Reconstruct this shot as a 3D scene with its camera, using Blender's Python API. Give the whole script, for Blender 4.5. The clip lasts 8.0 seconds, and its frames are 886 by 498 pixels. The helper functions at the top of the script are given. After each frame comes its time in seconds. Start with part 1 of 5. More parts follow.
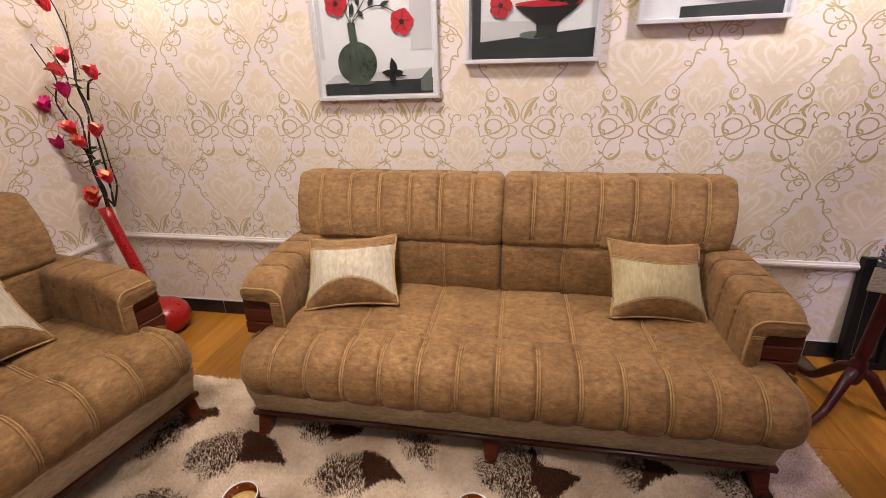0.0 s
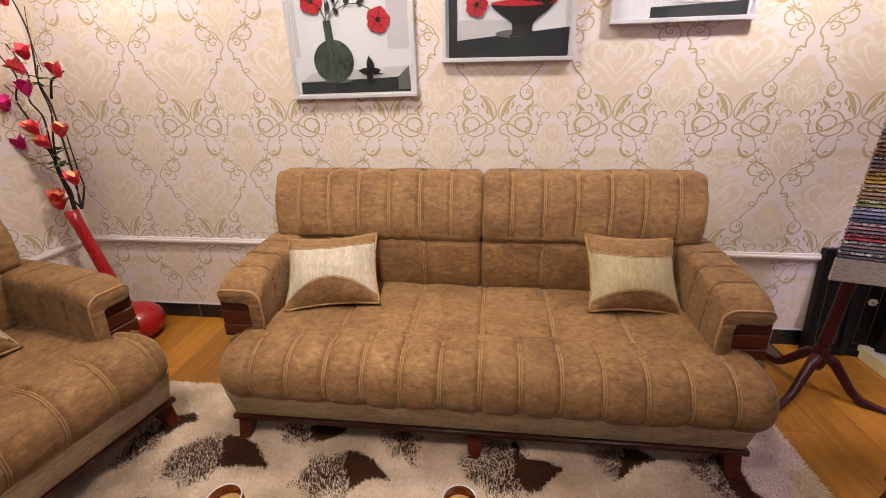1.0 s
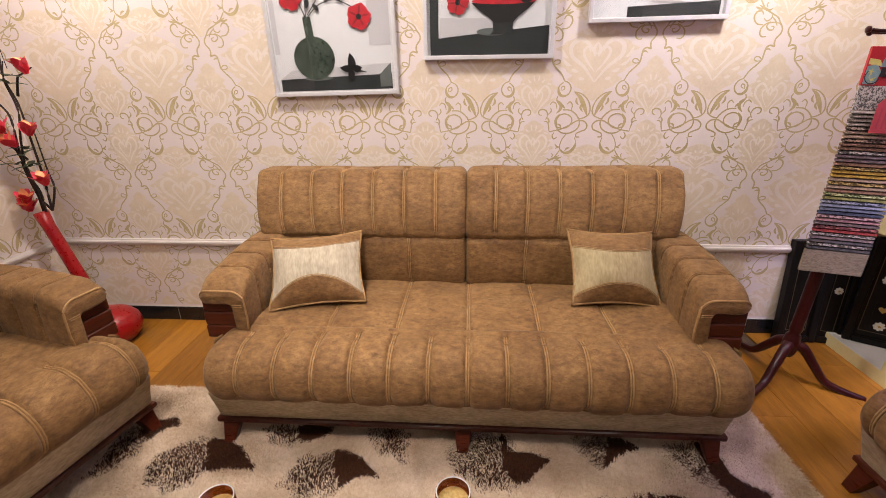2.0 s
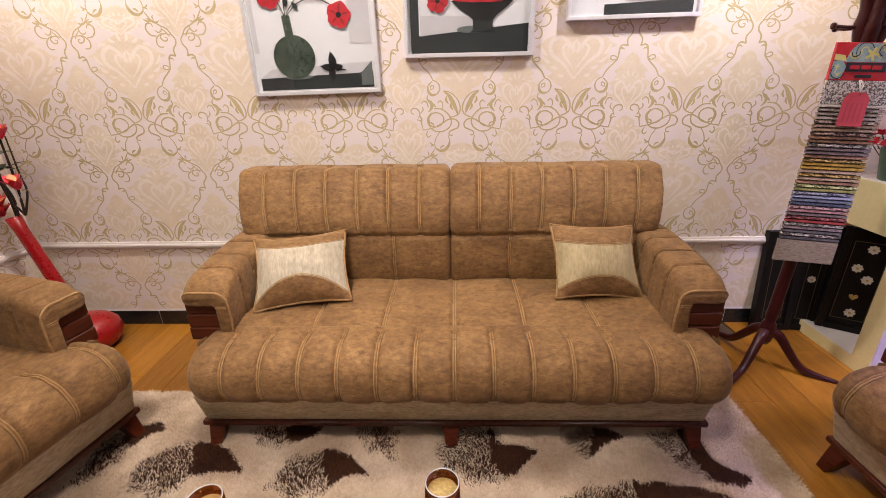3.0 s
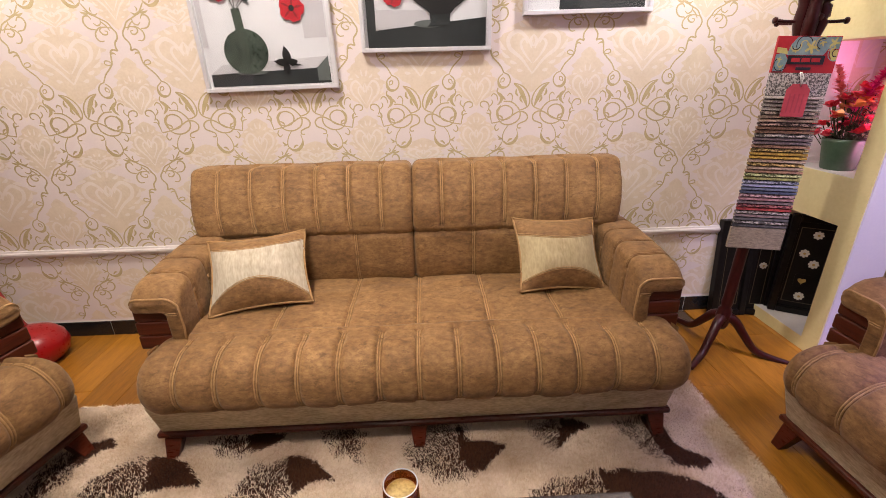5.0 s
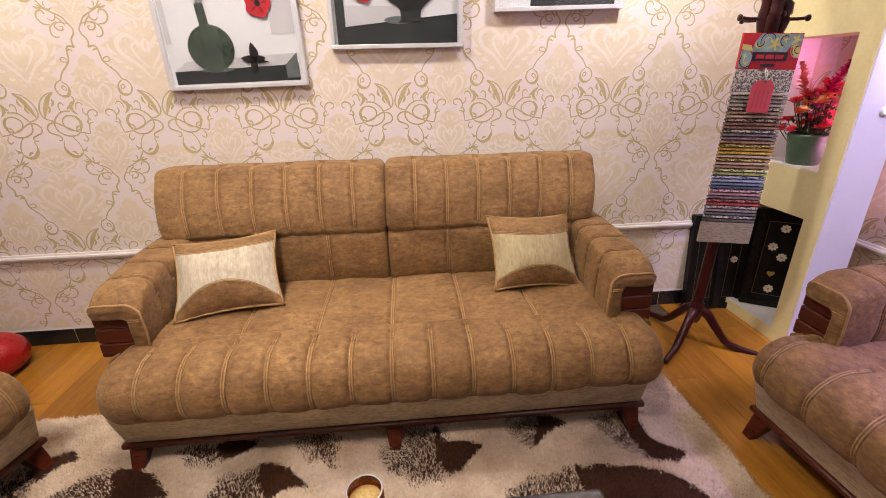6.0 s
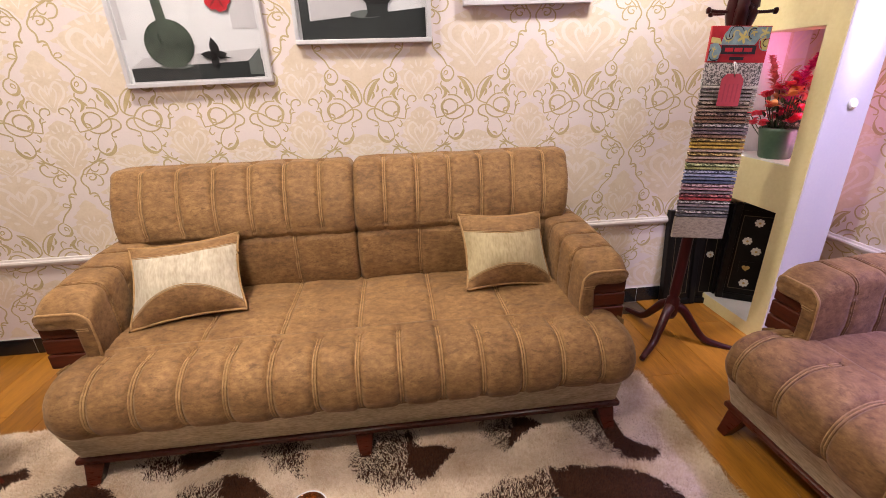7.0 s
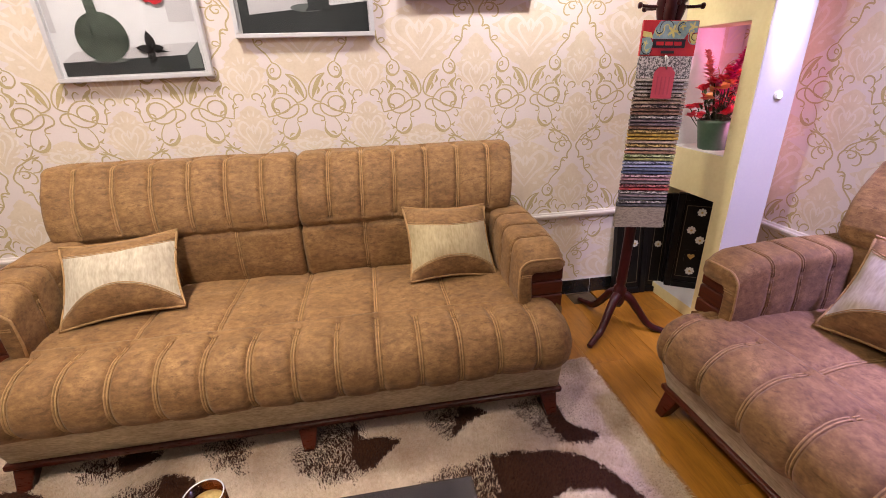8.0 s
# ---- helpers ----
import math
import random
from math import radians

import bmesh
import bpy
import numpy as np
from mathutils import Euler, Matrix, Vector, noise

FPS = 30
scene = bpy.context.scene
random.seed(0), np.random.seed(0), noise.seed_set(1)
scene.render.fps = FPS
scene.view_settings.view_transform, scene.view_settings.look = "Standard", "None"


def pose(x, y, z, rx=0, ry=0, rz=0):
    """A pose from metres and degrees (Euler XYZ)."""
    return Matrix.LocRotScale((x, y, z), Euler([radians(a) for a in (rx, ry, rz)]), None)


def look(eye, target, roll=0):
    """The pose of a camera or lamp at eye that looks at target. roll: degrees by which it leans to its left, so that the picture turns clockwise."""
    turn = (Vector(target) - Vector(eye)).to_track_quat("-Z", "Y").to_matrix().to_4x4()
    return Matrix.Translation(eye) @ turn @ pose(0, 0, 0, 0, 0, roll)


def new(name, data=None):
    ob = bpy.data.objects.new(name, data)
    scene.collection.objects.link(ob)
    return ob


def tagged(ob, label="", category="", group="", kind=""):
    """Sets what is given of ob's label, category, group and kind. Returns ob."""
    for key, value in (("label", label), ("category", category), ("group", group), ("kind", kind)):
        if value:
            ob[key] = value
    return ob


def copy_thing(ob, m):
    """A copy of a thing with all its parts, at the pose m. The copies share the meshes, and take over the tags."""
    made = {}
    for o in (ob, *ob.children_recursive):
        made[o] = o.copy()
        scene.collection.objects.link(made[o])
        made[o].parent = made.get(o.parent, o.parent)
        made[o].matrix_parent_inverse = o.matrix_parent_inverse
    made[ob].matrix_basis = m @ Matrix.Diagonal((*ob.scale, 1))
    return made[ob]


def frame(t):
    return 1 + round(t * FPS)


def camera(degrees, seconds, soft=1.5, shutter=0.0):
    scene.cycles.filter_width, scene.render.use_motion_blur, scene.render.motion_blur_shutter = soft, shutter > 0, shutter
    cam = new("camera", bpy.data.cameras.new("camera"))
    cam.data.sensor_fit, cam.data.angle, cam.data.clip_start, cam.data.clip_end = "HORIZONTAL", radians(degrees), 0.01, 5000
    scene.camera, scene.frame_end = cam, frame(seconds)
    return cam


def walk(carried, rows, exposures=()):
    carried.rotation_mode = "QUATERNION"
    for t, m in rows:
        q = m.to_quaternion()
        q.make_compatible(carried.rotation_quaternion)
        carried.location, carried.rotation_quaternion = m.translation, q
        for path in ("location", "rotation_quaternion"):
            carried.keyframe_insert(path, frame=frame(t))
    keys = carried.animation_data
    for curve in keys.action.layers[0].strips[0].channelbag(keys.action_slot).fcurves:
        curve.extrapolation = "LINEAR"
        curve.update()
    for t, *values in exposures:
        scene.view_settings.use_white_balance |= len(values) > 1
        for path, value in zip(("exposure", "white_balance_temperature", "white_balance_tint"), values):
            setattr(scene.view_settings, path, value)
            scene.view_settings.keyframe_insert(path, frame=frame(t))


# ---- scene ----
cam = camera(91.3, 8.0, 0.9)
PATH = [
    (0, (0.971, -2.184, 1.36), (0.656, -0.345, 0.638), -1.0),
    (0.5, (0.978, -2.184, 1.359), (0.717, -0.34, 0.628), -1.0),
    (1, (0.966, -2.194, 1.356), (0.747, -0.343, 0.63), -0.9),
    (1.5, (0.957, -2.203, 1.357), (0.776, -0.349, 0.627), -0.9),
    (2.8, (0.945, -2.214, 1.345), (0.875, -0.356, 0.607), -1.0),
    (3, (0.953, -2.218, 1.349), (0.889, -0.361, 0.61), -1.2),
    (3.5, (0.957, -2.216, 1.345), (0.926, -0.359, 0.604), -1.2),
    (4, (0.962, -2.212, 1.34), (0.965, -0.355, 0.597), -1.3),
    (4.5, (0.974, -2.208, 1.334), (1.002, -0.351, 0.591), -1.4),
    (6, (1.029, -2.186, 1.319), (1.17, -0.337, 0.57), -1.5),
    (6.5, (1.055, -2.174, 1.312), (1.22, -0.328, 0.56), -1.6),
    (7, (1.103, -2.152, 1.3), (1.299, -0.309, 0.548), -1.8),
    (7.5, (1.164, -2.152, 1.293), (1.392, -0.313, 0.539), -1.9),
    (8, (1.246, -2.193, 1.277), (1.53, -0.365, 0.517), -1.9),
]
walk(cam, [(t, look(eye, target, roll)) for t, eye, target, roll in PATH], [(0, -0.10), (2, -0.05), (4, 0.02), (6, 0.04), (8, 0.12)])

# ---------------------------------------------------------------- light
scene.view_settings.exposure = 0.0
world = bpy.data.worlds.new("world")
scene.world = world
world.use_nodes = True
world.node_tree.nodes["Background"].inputs[0].default_value = (1.0, 0.93, 0.85, 1)
world.node_tree.nodes["Background"].inputs[1].default_value = 0.0

ROOM_X0, ROOM_X1, ROOM_Y0, ROOM_Z = -1.42, 3.20, -4.60, 2.80


def area_lamp(name, m, size, watts, colour, shape="DISK"):
    data = bpy.data.lights.new(name, "AREA")
    data.shape, data.size, data.energy, data.color = shape, size, watts, colour
    ob = new(name, data)
    ob.matrix_world = m
    return ob


# assumed ceiling lamps out of view, placed and tuned to light the room: (x, y, watts, tint)
WARM, ROSE, VIOLET = (1.0, 0.892, 0.818), (0.99, 0.905, 0.885), (0.43, 0.35, 1.0)
DOWNLIGHTS = [(-0.75, -0.62, 9.0, WARM), (0.30, -0.70, 41.0, WARM), (2.15, -0.60, 24.0, ROSE), (-0.75, -2.2, 0.6, WARM), (0.55, -2.2, 16.0, WARM), (3.04, -1.85, 36.0, VIOLET),
              (-0.75, -3.6, 1.5, WARM), (0.55, -3.6, 4.0, WARM), (2.4, -3.6, 7.0, ROSE)]
# some are turned and have narrow beams: (turn about x, about z, beam)
BEAMS = {(2.15, -0.60): (42, 6, 105), (-0.75, -0.62): (40, 12, 84), (0.55, -2.2): (27, 0, 84), (3.04, -1.85): (0, 0, 60)}
for lx, ly, watts, tint in DOWNLIGHTS:
    tip, turn, beam = BEAMS.get((lx, ly), (0, 0, 180))
    lamp = area_lamp("downlight_lamp", pose(lx, ly, ROOM_Z - 0.05, tip, 0, turn), 0.24, watts, tint)
    lamp.data.spread = radians(beam)

# spot over the end of the niche column, pink strips in the niche and behind the column
spot_data = bpy.data.lights.new("column_spot_lamp", "SPOT")
spot_data.energy, spot_data.color, spot_data.spot_size, spot_data.spot_blend = 480.0, (0.90, 0.86, 1.0), radians(8.5), 0.85
spot_data.shadow_soft_size = 0.04
spot = new("column_spot_lamp", spot_data)
spot.matrix_world = look((2.95, -0.95, 2.70), (2.945, -0.512, 1.51))
# added lilac fill without a fixture, to brighten the end panel and the arm beside it
cool_data = bpy.data.lights.new("cool_fill_spot", "SPOT")
cool_data.energy, cool_data.color, cool_data.spot_size, cool_data.spot_blend = 190.0, (0.76, 0.68, 1.0), radians(38), 0.9
cool_data.shadow_soft_size = 0.06
cool = new("cool_fill_spot", cool_data)
cool.matrix_world = look((2.90, -1.60, 2.70), (2.93, -0.66, 0.80))
PINK = (1.0, 0.28, 0.60)

# ---------------------------------------------------------------- materials


def nodes_of(name):
    m = bpy.data.materials.new(name)
    m.use_nodes = True
    nt = m.node_tree
    return m, nt, nt.nodes["Principled BSDF"]


def surface(name, dark, light, scale=8.0, fine=80.0, rough=0.6, bump=0.1, stretch=(1, 1, 1), metal=0.0, sheen=0.0,
            coat=0.0, vary=0.0, fine_mix=0.35, contrast=(0.3, 0.7), depth=0.002, rough_var=0.1, spec=0.5, island=False):
    """Two noises, broad and fine, mix two colours; the fine one also gives relief and uneven gloss."""
    m, nt, bsdf = nodes_of(name)
    n, l = nt.nodes, nt.links
    tc = n.new("ShaderNodeTexCoord")
    mp = n.new("ShaderNodeMapping")
    mp.inputs["Scale"].default_value = stretch
    l.new(tc.outputs["Object"], mp.inputs["Vector"])
    info = n.new("ShaderNodeObjectInfo")
    rnd = info.outputs["Random"]
    if island:
        rnd = n.new("ShaderNodeNewGeometry").outputs["Random Per Island"]
    shift = n.new("ShaderNodeVectorMath")
    shift.operation = "ADD"
    l.new(mp.outputs["Vector"], shift.inputs[0])
    if vary > 0 and not island:
        times = n.new("ShaderNodeMath")
        times.operation = "MULTIPLY"
        l.new(rnd, times.inputs[0])
        times.inputs[1].default_value = 37.0
        l.new(times.outputs[0], shift.inputs[1])
    a = n.new("ShaderNodeTexNoise")
    a.inputs["Scale"].default_value, a.inputs["Detail"].default_value, a.inputs["Roughness"].default_value = scale, 4.0, 0.6
    b = n.new("ShaderNodeTexNoise")
    b.inputs["Scale"].default_value, b.inputs["Detail"].default_value = fine, 3.0
    l.new(shift.outputs[0], a.inputs["Vector"])
    l.new(shift.outputs[0], b.inputs["Vector"])
    mix = n.new("ShaderNodeMix")
    mix.inputs["Factor"].default_value = fine_mix
    l.new(a.outputs["Fac"], mix.inputs["A"])
    l.new(b.outputs["Fac"], mix.inputs["B"])
    fac = mix.outputs["Result"]
    if vary > 0:
        v = n.new("ShaderNodeMath")
        v.operation = "MULTIPLY_ADD"
        l.new(rnd, v.inputs[0])
        v.inputs[1].default_value = vary
        v.inputs[2].default_value = -vary / 2
        s = n.new("ShaderNodeMath")
        l.new(fac, s.inputs[0])
        l.new(v.outputs[0], s.inputs[1])
        fac = s.outputs[0]
    ramp = n.new("ShaderNodeValToRGB")
    ramp.color_ramp.elements[0].position, ramp.color_ramp.elements[1].position = contrast
    ramp.color_ramp.elements[0].color, ramp.color_ramp.elements[1].color = (*dark, 1), (*light, 1)
    l.new(fac, ramp.inputs["Fac"])
    l.new(ramp.outputs["Color"], bsdf.inputs["Base Color"])
    rr = n.new("ShaderNodeMapRange")
    rr.inputs["To Min"].default_value, rr.inputs["To Max"].default_value = max(0.02, rough - rough_var), min(1.0, rough + rough_var)
    l.new(b.outputs["Fac"], rr.inputs["Value"])
    l.new(rr.outputs["Result"], bsdf.inputs["Roughness"])
    if bump > 0:
        bp = n.new("ShaderNodeBump")
        bp.inputs["Strength"].default_value, bp.inputs["Distance"].default_value = bump, depth
        l.new(b.outputs["Fac"], bp.inputs["Height"])
        l.new(bp.outputs["Normal"], bsdf.inputs["Normal"])
    bsdf.inputs["Metallic"].default_value = metal
    bsdf.inputs["Sheen Weight"].default_value = sheen
    bsdf.inputs["Sheen Roughness"].default_value = 0.4
    bsdf.inputs["Coat Weight"].default_value = coat
    bsdf.inputs["Coat Roughness"].default_value = 0.12
    bsdf.inputs["Specular IOR Level"].default_value = spec
    return m


def glowing(name, colour, strength):
    m, nt, bsdf = nodes_of(name)
    bsdf.inputs["Base Color"].default_value = (*colour, 1)
    bsdf.inputs["Emission Color"].default_value = (*colour, 1)
    bsdf.inputs["Emission Strength"].default_value = strength
    return m


def glass(name, colour, rough=0.02, ior=1.45):
    m, nt, bsdf = nodes_of(name)
    bsdf.inputs["Base Color"].default_value = (*colour, 1)
    bsdf.inputs["Roughness"].default_value = rough
    bsdf.inputs["Transmission Weight"].default_value = 1.0
    bsdf.inputs["IOR"].default_value = ior
    return m


def napped(name, dark, mid, light, rough=0.74):
    """Brushed suede: broad cloudy nap, streaky mottling and sparse dark flecks along the cloth."""
    m, nt, bsdf = nodes_of(name)
    n, l = nt.nodes, nt.links
    tc = n.new("ShaderNodeTexCoord")
    layers = []
    for stretch, scale, detail, warp in (((0.8, 1, 1.1), 6.0, 7.0, 0.5), ((0.75, 1, 1.25), 48.0, 8.0, 0.1), ((0.45, 0.8, 1.5), 46.0, 8.0, 0.3), ((0.5, 0.8, 1.3), 30.0, 9.0, 0.6)):
        mp, no = n.new("ShaderNodeMapping"), n.new("ShaderNodeTexNoise")
        mp.inputs["Scale"].default_value = stretch
        no.inputs["Scale"].default_value, no.inputs["Detail"].default_value = scale, detail
        no.inputs["Roughness"].default_value, no.inputs["Distortion"].default_value = 0.72, warp
        l.new(tc.outputs["Object"], mp.inputs["Vector"])
        l.new(mp.outputs["Vector"], no.inputs["Vector"])
        layers.append(no.outputs["Fac"])
    mix = n.new("ShaderNodeMix")
    mix.inputs["Factor"].default_value = 0.50
    l.new(layers[0], mix.inputs["A"])
    l.new(layers[1], mix.inputs["B"])
    ramp = n.new("ShaderNodeValToRGB")
    e = ramp.color_ramp.elements
    e[0].position, e[1].position = 0.345, 0.65
    e[0].color, e[1].color = (*dark, 1), (*light, 1)
    q = e.new(0.49)
    q.color = (*mid, 1)
    l.new(mix.outputs["Result"], ramp.inputs["Fac"])
    colour = ramp.outputs["Color"]

    def stain(value, low, high, most, tone):
        """Lays a tone over the colour where the value runs from low to high."""
        reach_, tint = n.new("ShaderNodeMapRange"), n.new("ShaderNodeMix")
        reach_.inputs["From Min"].default_value, reach_.inputs["From Max"].default_value = low, high
        reach_.inputs["To Max"].default_value = most
        l.new(value, reach_.inputs["Value"])
        tint.data_type = "RGBA"
        l.new(reach_.outputs["Result"], tint.inputs["Factor"])
        l.new(colour, tint.inputs[6])
        tint.inputs[7].default_value = (*tone, 1)
        return tint.outputs[2]

    deep = (dark[0] * 0.85, dark[1] * 0.82, dark[2] * 0.80)
    colour = stain(layers[2], 0.555, 0.645, 0.55, deep)
    # fine creases of the nap: where a stretched noise crosses its middle, and only in worn patches
    fold = n.new("ShaderNodeMath")
    fold.operation = "SUBTRACT"
    l.new(layers[3], fold.inputs[0])
    fold.inputs[1].default_value = 0.5
    size = n.new("ShaderNodeMath")
    size.operation = "ABSOLUTE"
    l.new(fold.outputs[0], size.inputs[0])
    worn = n.new("ShaderNodeMath")
    worn.operation = "MULTIPLY_ADD"
    l.new(layers[0], worn.inputs[0])
    worn.inputs[1].default_value = -0.22
    l.new(size.outputs[0], worn.inputs[2])
    colour = stain(worn.outputs[0], -0.098, -0.124, 0.40, deep)
    l.new(colour, bsdf.inputs["Base Color"])
    bp = n.new("ShaderNodeBump")
    bp.inputs["Strength"].default_value, bp.inputs["Distance"].default_value = 0.35, 0.003
    l.new(layers[1], bp.inputs["Height"])
    l.new(bp.outputs["Normal"], bsdf.inputs["Normal"])
    bsdf.inputs["Roughness"].default_value = rough
    bsdf.inputs["Specular IOR Level"].default_value = 0.3
    bsdf.inputs["Sheen Weight"].default_value = 0.14
    bsdf.inputs["Sheen Roughness"].default_value = 0.45
    bsdf.inputs["Sheen Tint"].default_value = (1.0, 0.80, 0.60, 1)
    return m


SUEDE = napped("brown_suede", (0.084, 0.0385, 0.0135), (0.184, 0.095, 0.0338), (0.318, 0.178, 0.069))
# light brown thread, paler still to carry the highlights along the ridges
SEAM = surface("seam_thread", (0.24, 0.135, 0.054), (0.41, 0.248, 0.112), 60.0, 300.0, 0.8, 0.3, spec=0.2)
PALE = surface("pale_base_fabric", (0.31, 0.235, 0.138), (0.65, 0.545, 0.37), 10.0, 55.0, 0.85, 0.3, (1, 1, 2.0), sheen=0.1,
               fine_mix=0.5, contrast=(0.32, 0.66), spec=0.2)
CREAM = surface("cream_velvet", (0.245, 0.185, 0.092), (0.43, 0.345, 0.195), 9.0, 60.0, 0.72, 0.25, (2.4, 1, 0.7), sheen=0.25,
                fine_mix=0.5, contrast=(0.30, 0.62), spec=0.3)
CREAM_LIGHT = surface("pale_cream_velvet", (0.29, 0.238, 0.165), (0.495, 0.43, 0.325), 9.0, 60.0, 0.72, 0.25, (2.4, 1, 0.7), sheen=0.2,
                      fine_mix=0.5, contrast=(0.30, 0.62), spec=0.3)
MAHOGANY = surface("mahogany_lacquer", (0.034, 0.0052, 0.0022), (0.098, 0.0165, 0.0055), 6.0, 60.0, 0.30, 0.04, (0.6, 6, 6), coat=0.08, spec=0.4)
DARK_MAHOGANY = surface("dark_mahogany", (0.016, 0.0022, 0.0022), (0.056, 0.0062, 0.0062), 8.0, 70.0, 0.36, 0.05, (5, 5, 0.7), coat=0.08, spec=0.3)
BLOCK_WOOD = surface("arm_block_wood", (0.030, 0.0045, 0.0018), (0.105, 0.020, 0.006), 6.0, 60.0, 0.42, 0.05, (0.6, 6, 6), coat=0.06, spec=0.35)
PAPER = surface("wallpaper_ground", (0.66, 0.578, 0.562), (0.75, 0.672, 0.652), 1.8, 120.0, 0.62, 0.15, fine_mix=0.25,
                contrast=(0.25, 0.75), depth=0.0006, spec=0.35)
GOLD_INK = surface("wallpaper_gold_ink", (0.40, 0.315, 0.155), (0.54, 0.44, 0.245), 25.0, 160.0, 0.5, 0.1)
PALE_INK = surface("wallpaper_pale_ink", (0.685, 0.605, 0.535), (0.765, 0.685, 0.615), 14.0, 90.0, 0.5, 0.1)
CREAM_INK = surface("wallpaper_cream_ink", (0.635, 0.53, 0.405), (0.72, 0.62, 0.50), 14.0, 90.0, 0.5, 0.1, contrast=(0.35, 0.65))
TRIM = surface("painted_trim", (0.54, 0.48, 0.46), (0.67, 0.61, 0.585), 6.0, 60.0, 0.4, 0.05)
PLANK = surface("oak_laminate", (0.195, 0.075, 0.0075), (0.43, 0.184, 0.021), 3.0, 26.0, 0.34, 0.06, (9, 0.9, 1), vary=0.25,
                fine_mix=0.45, contrast=(0.28, 0.72), depth=0.0006)
UNDERLAY = surface("floor_underlay", (0.05, 0.03, 0.015), (0.09, 0.05, 0.02), 10.0, 80.0, 0.9)
BLACK_TILE = surface("black_tile", (0.008, 0.008, 0.009), (0.02, 0.019, 0.02), 12.0, 90.0, 0.22, 0.03, vary=0.1)
GROUT = surface("grout", (0.35, 0.32, 0.29), (0.5, 0.47, 0.43), 30.0, 150.0, 0.9)
# unseen ceiling, greyed so that it bounces less light into the room
PLASTER = surface("ceiling_paint", (0.36, 0.34, 0.32), (0.46, 0.44, 0.42), 2.0, 90.0, 0.8, 0.08)
YELLOW = surface("yellow_plaster", (0.72, 0.63, 0.31), (0.84, 0.76, 0.44), 3.2, 70.0, 0.55, 0.12, contrast=(0.3, 0.7))
# for the wall added behind the camera, kept dark to cut frontal bounce
GREY_WALL = surface("grey_wall_paint", (0.11, 0.097, 0.087), (0.16, 0.142, 0.13), 2.0, 90.0, 0.7, 0.06)
# pale end face; part of the lilac light falling on it is in this colour
LILAC = surface("lilac_lit_paint", (0.76, 0.73, 0.90), (0.83, 0.80, 0.94), 2.5, 90.0, 0.45, 0.06)
SILVER = surface("silver_frame", (0.62, 0.61, 0.63), (0.74, 0.73, 0.75), 10.0, 90.0, 0.35, 0.04, metal=0.35)
PRINT_WHITE = surface("print_white", (0.55, 0.545, 0.56), (0.64, 0.63, 0.64), 2.5, 40.0, 0.5, 0.0)
PRINT_GREY = surface("print_grey", (0.42, 0.40, 0.42), (0.50, 0.48, 0.49), 4.0, 40.0, 0.5, 0.0)
PRINT_DARK = surface("print_charcoal", (0.014, 0.017, 0.018), (0.032, 0.036, 0.036), 5.0, 60.0, 0.35, 0.0)
PRINT_MID = surface("print_mid_grey", (0.085, 0.095, 0.092), (0.14, 0.155, 0.145), 7.0, 60.0, 0.35, 0.0)
PRINT_VASE = surface("print_dark_green", (0.022, 0.032, 0.024), (0.095, 0.12, 0.095), 9.0, 60.0, 0.3, 0.0, contrast=(0.36, 0.68))
PRINT_RED = surface("print_red", (0.30, 0.006, 0.012), (0.52, 0.018, 0.03), 22.0, 90.0, 0.45, 0.0)
PRINT_MAROON = surface("print_maroon", (0.16, 0.004, 0.008), (0.28, 0.010, 0.016), 22.0, 90.0, 0.45, 0.0)
PRINT_BLACK = surface("print_black", (0.006, 0.006, 0.007), (0.013, 0.012, 0.012), 20.0, 90.0, 0.4, 0.0)


def clear_pane(name, tint=(1, 1, 1), shine=None):
    """Thin clear glass: see-through, with a reflection that Fresnel drives."""
    m, nt, bsdf = nodes_of(name)
    n, l = nt.nodes, nt.links
    see, gloss, mix, fres = n.new("ShaderNodeBsdfTransparent"), n.new("ShaderNodeBsdfGlossy"), n.new("ShaderNodeMixShader"), n.new("ShaderNodeFresnel")
    gloss.inputs["Roughness"].default_value = 0.03
    see.inputs["Color"].default_value = (*tint, 1)
    fres.inputs["IOR"].default_value = 1.45
    if shine is None:
        l.new(fres.outputs[0], mix.inputs[0])
    else:
        mix.inputs[0].default_value = shine
    l.new(see.outputs[0], mix.inputs[1])
    l.new(gloss.outputs[0], mix.inputs[2])
    l.new(mix.outputs[0], n["Material Output"].inputs["Surface"])
    n.remove(bsdf)
    return m


PANE = clear_pane("picture_glass")
VASE_RED = surface("red_lacquer", (0.25, 0.003, 0.005), (0.37, 0.006, 0.009), 8.0, 70.0, 0.30, 0.03, coat=0.2)
BARK = surface("dark_stem", (0.014, 0.008, 0.007), (0.045, 0.022, 0.018), 30.0, 200.0, 0.6, 0.2)
PETAL_RED = surface("red_petal", (0.70, 0.022, 0.055), (0.90, 0.10, 0.15), 16.0, 120.0, 0.5, 0.1, vary=0.3, island=True)
PETAL_SALMON = surface("salmon_petal", (0.60, 0.14, 0.13), (0.80, 0.31, 0.27), 16.0, 120.0, 0.5, 0.1, vary=0.3, island=True)
PETAL_PINK = surface("magenta_petal", (0.60, 0.006, 0.16), (0.86, 0.045, 0.32), 16.0, 120.0, 0.5, 0.1, vary=0.3, island=True)
PETAL_TIP = surface("peach_petal", (0.84, 0.22, 0.10), (0.92, 0.50, 0.19), 16.0, 120.0, 0.5, 0.1, vary=0.3, island=True)
LEAF = surface("green_leaf", (0.018, 0.032, 0.012), (0.055, 0.085, 0.03), 25.0, 140.0, 0.5, 0.15, vary=0.3, island=True)
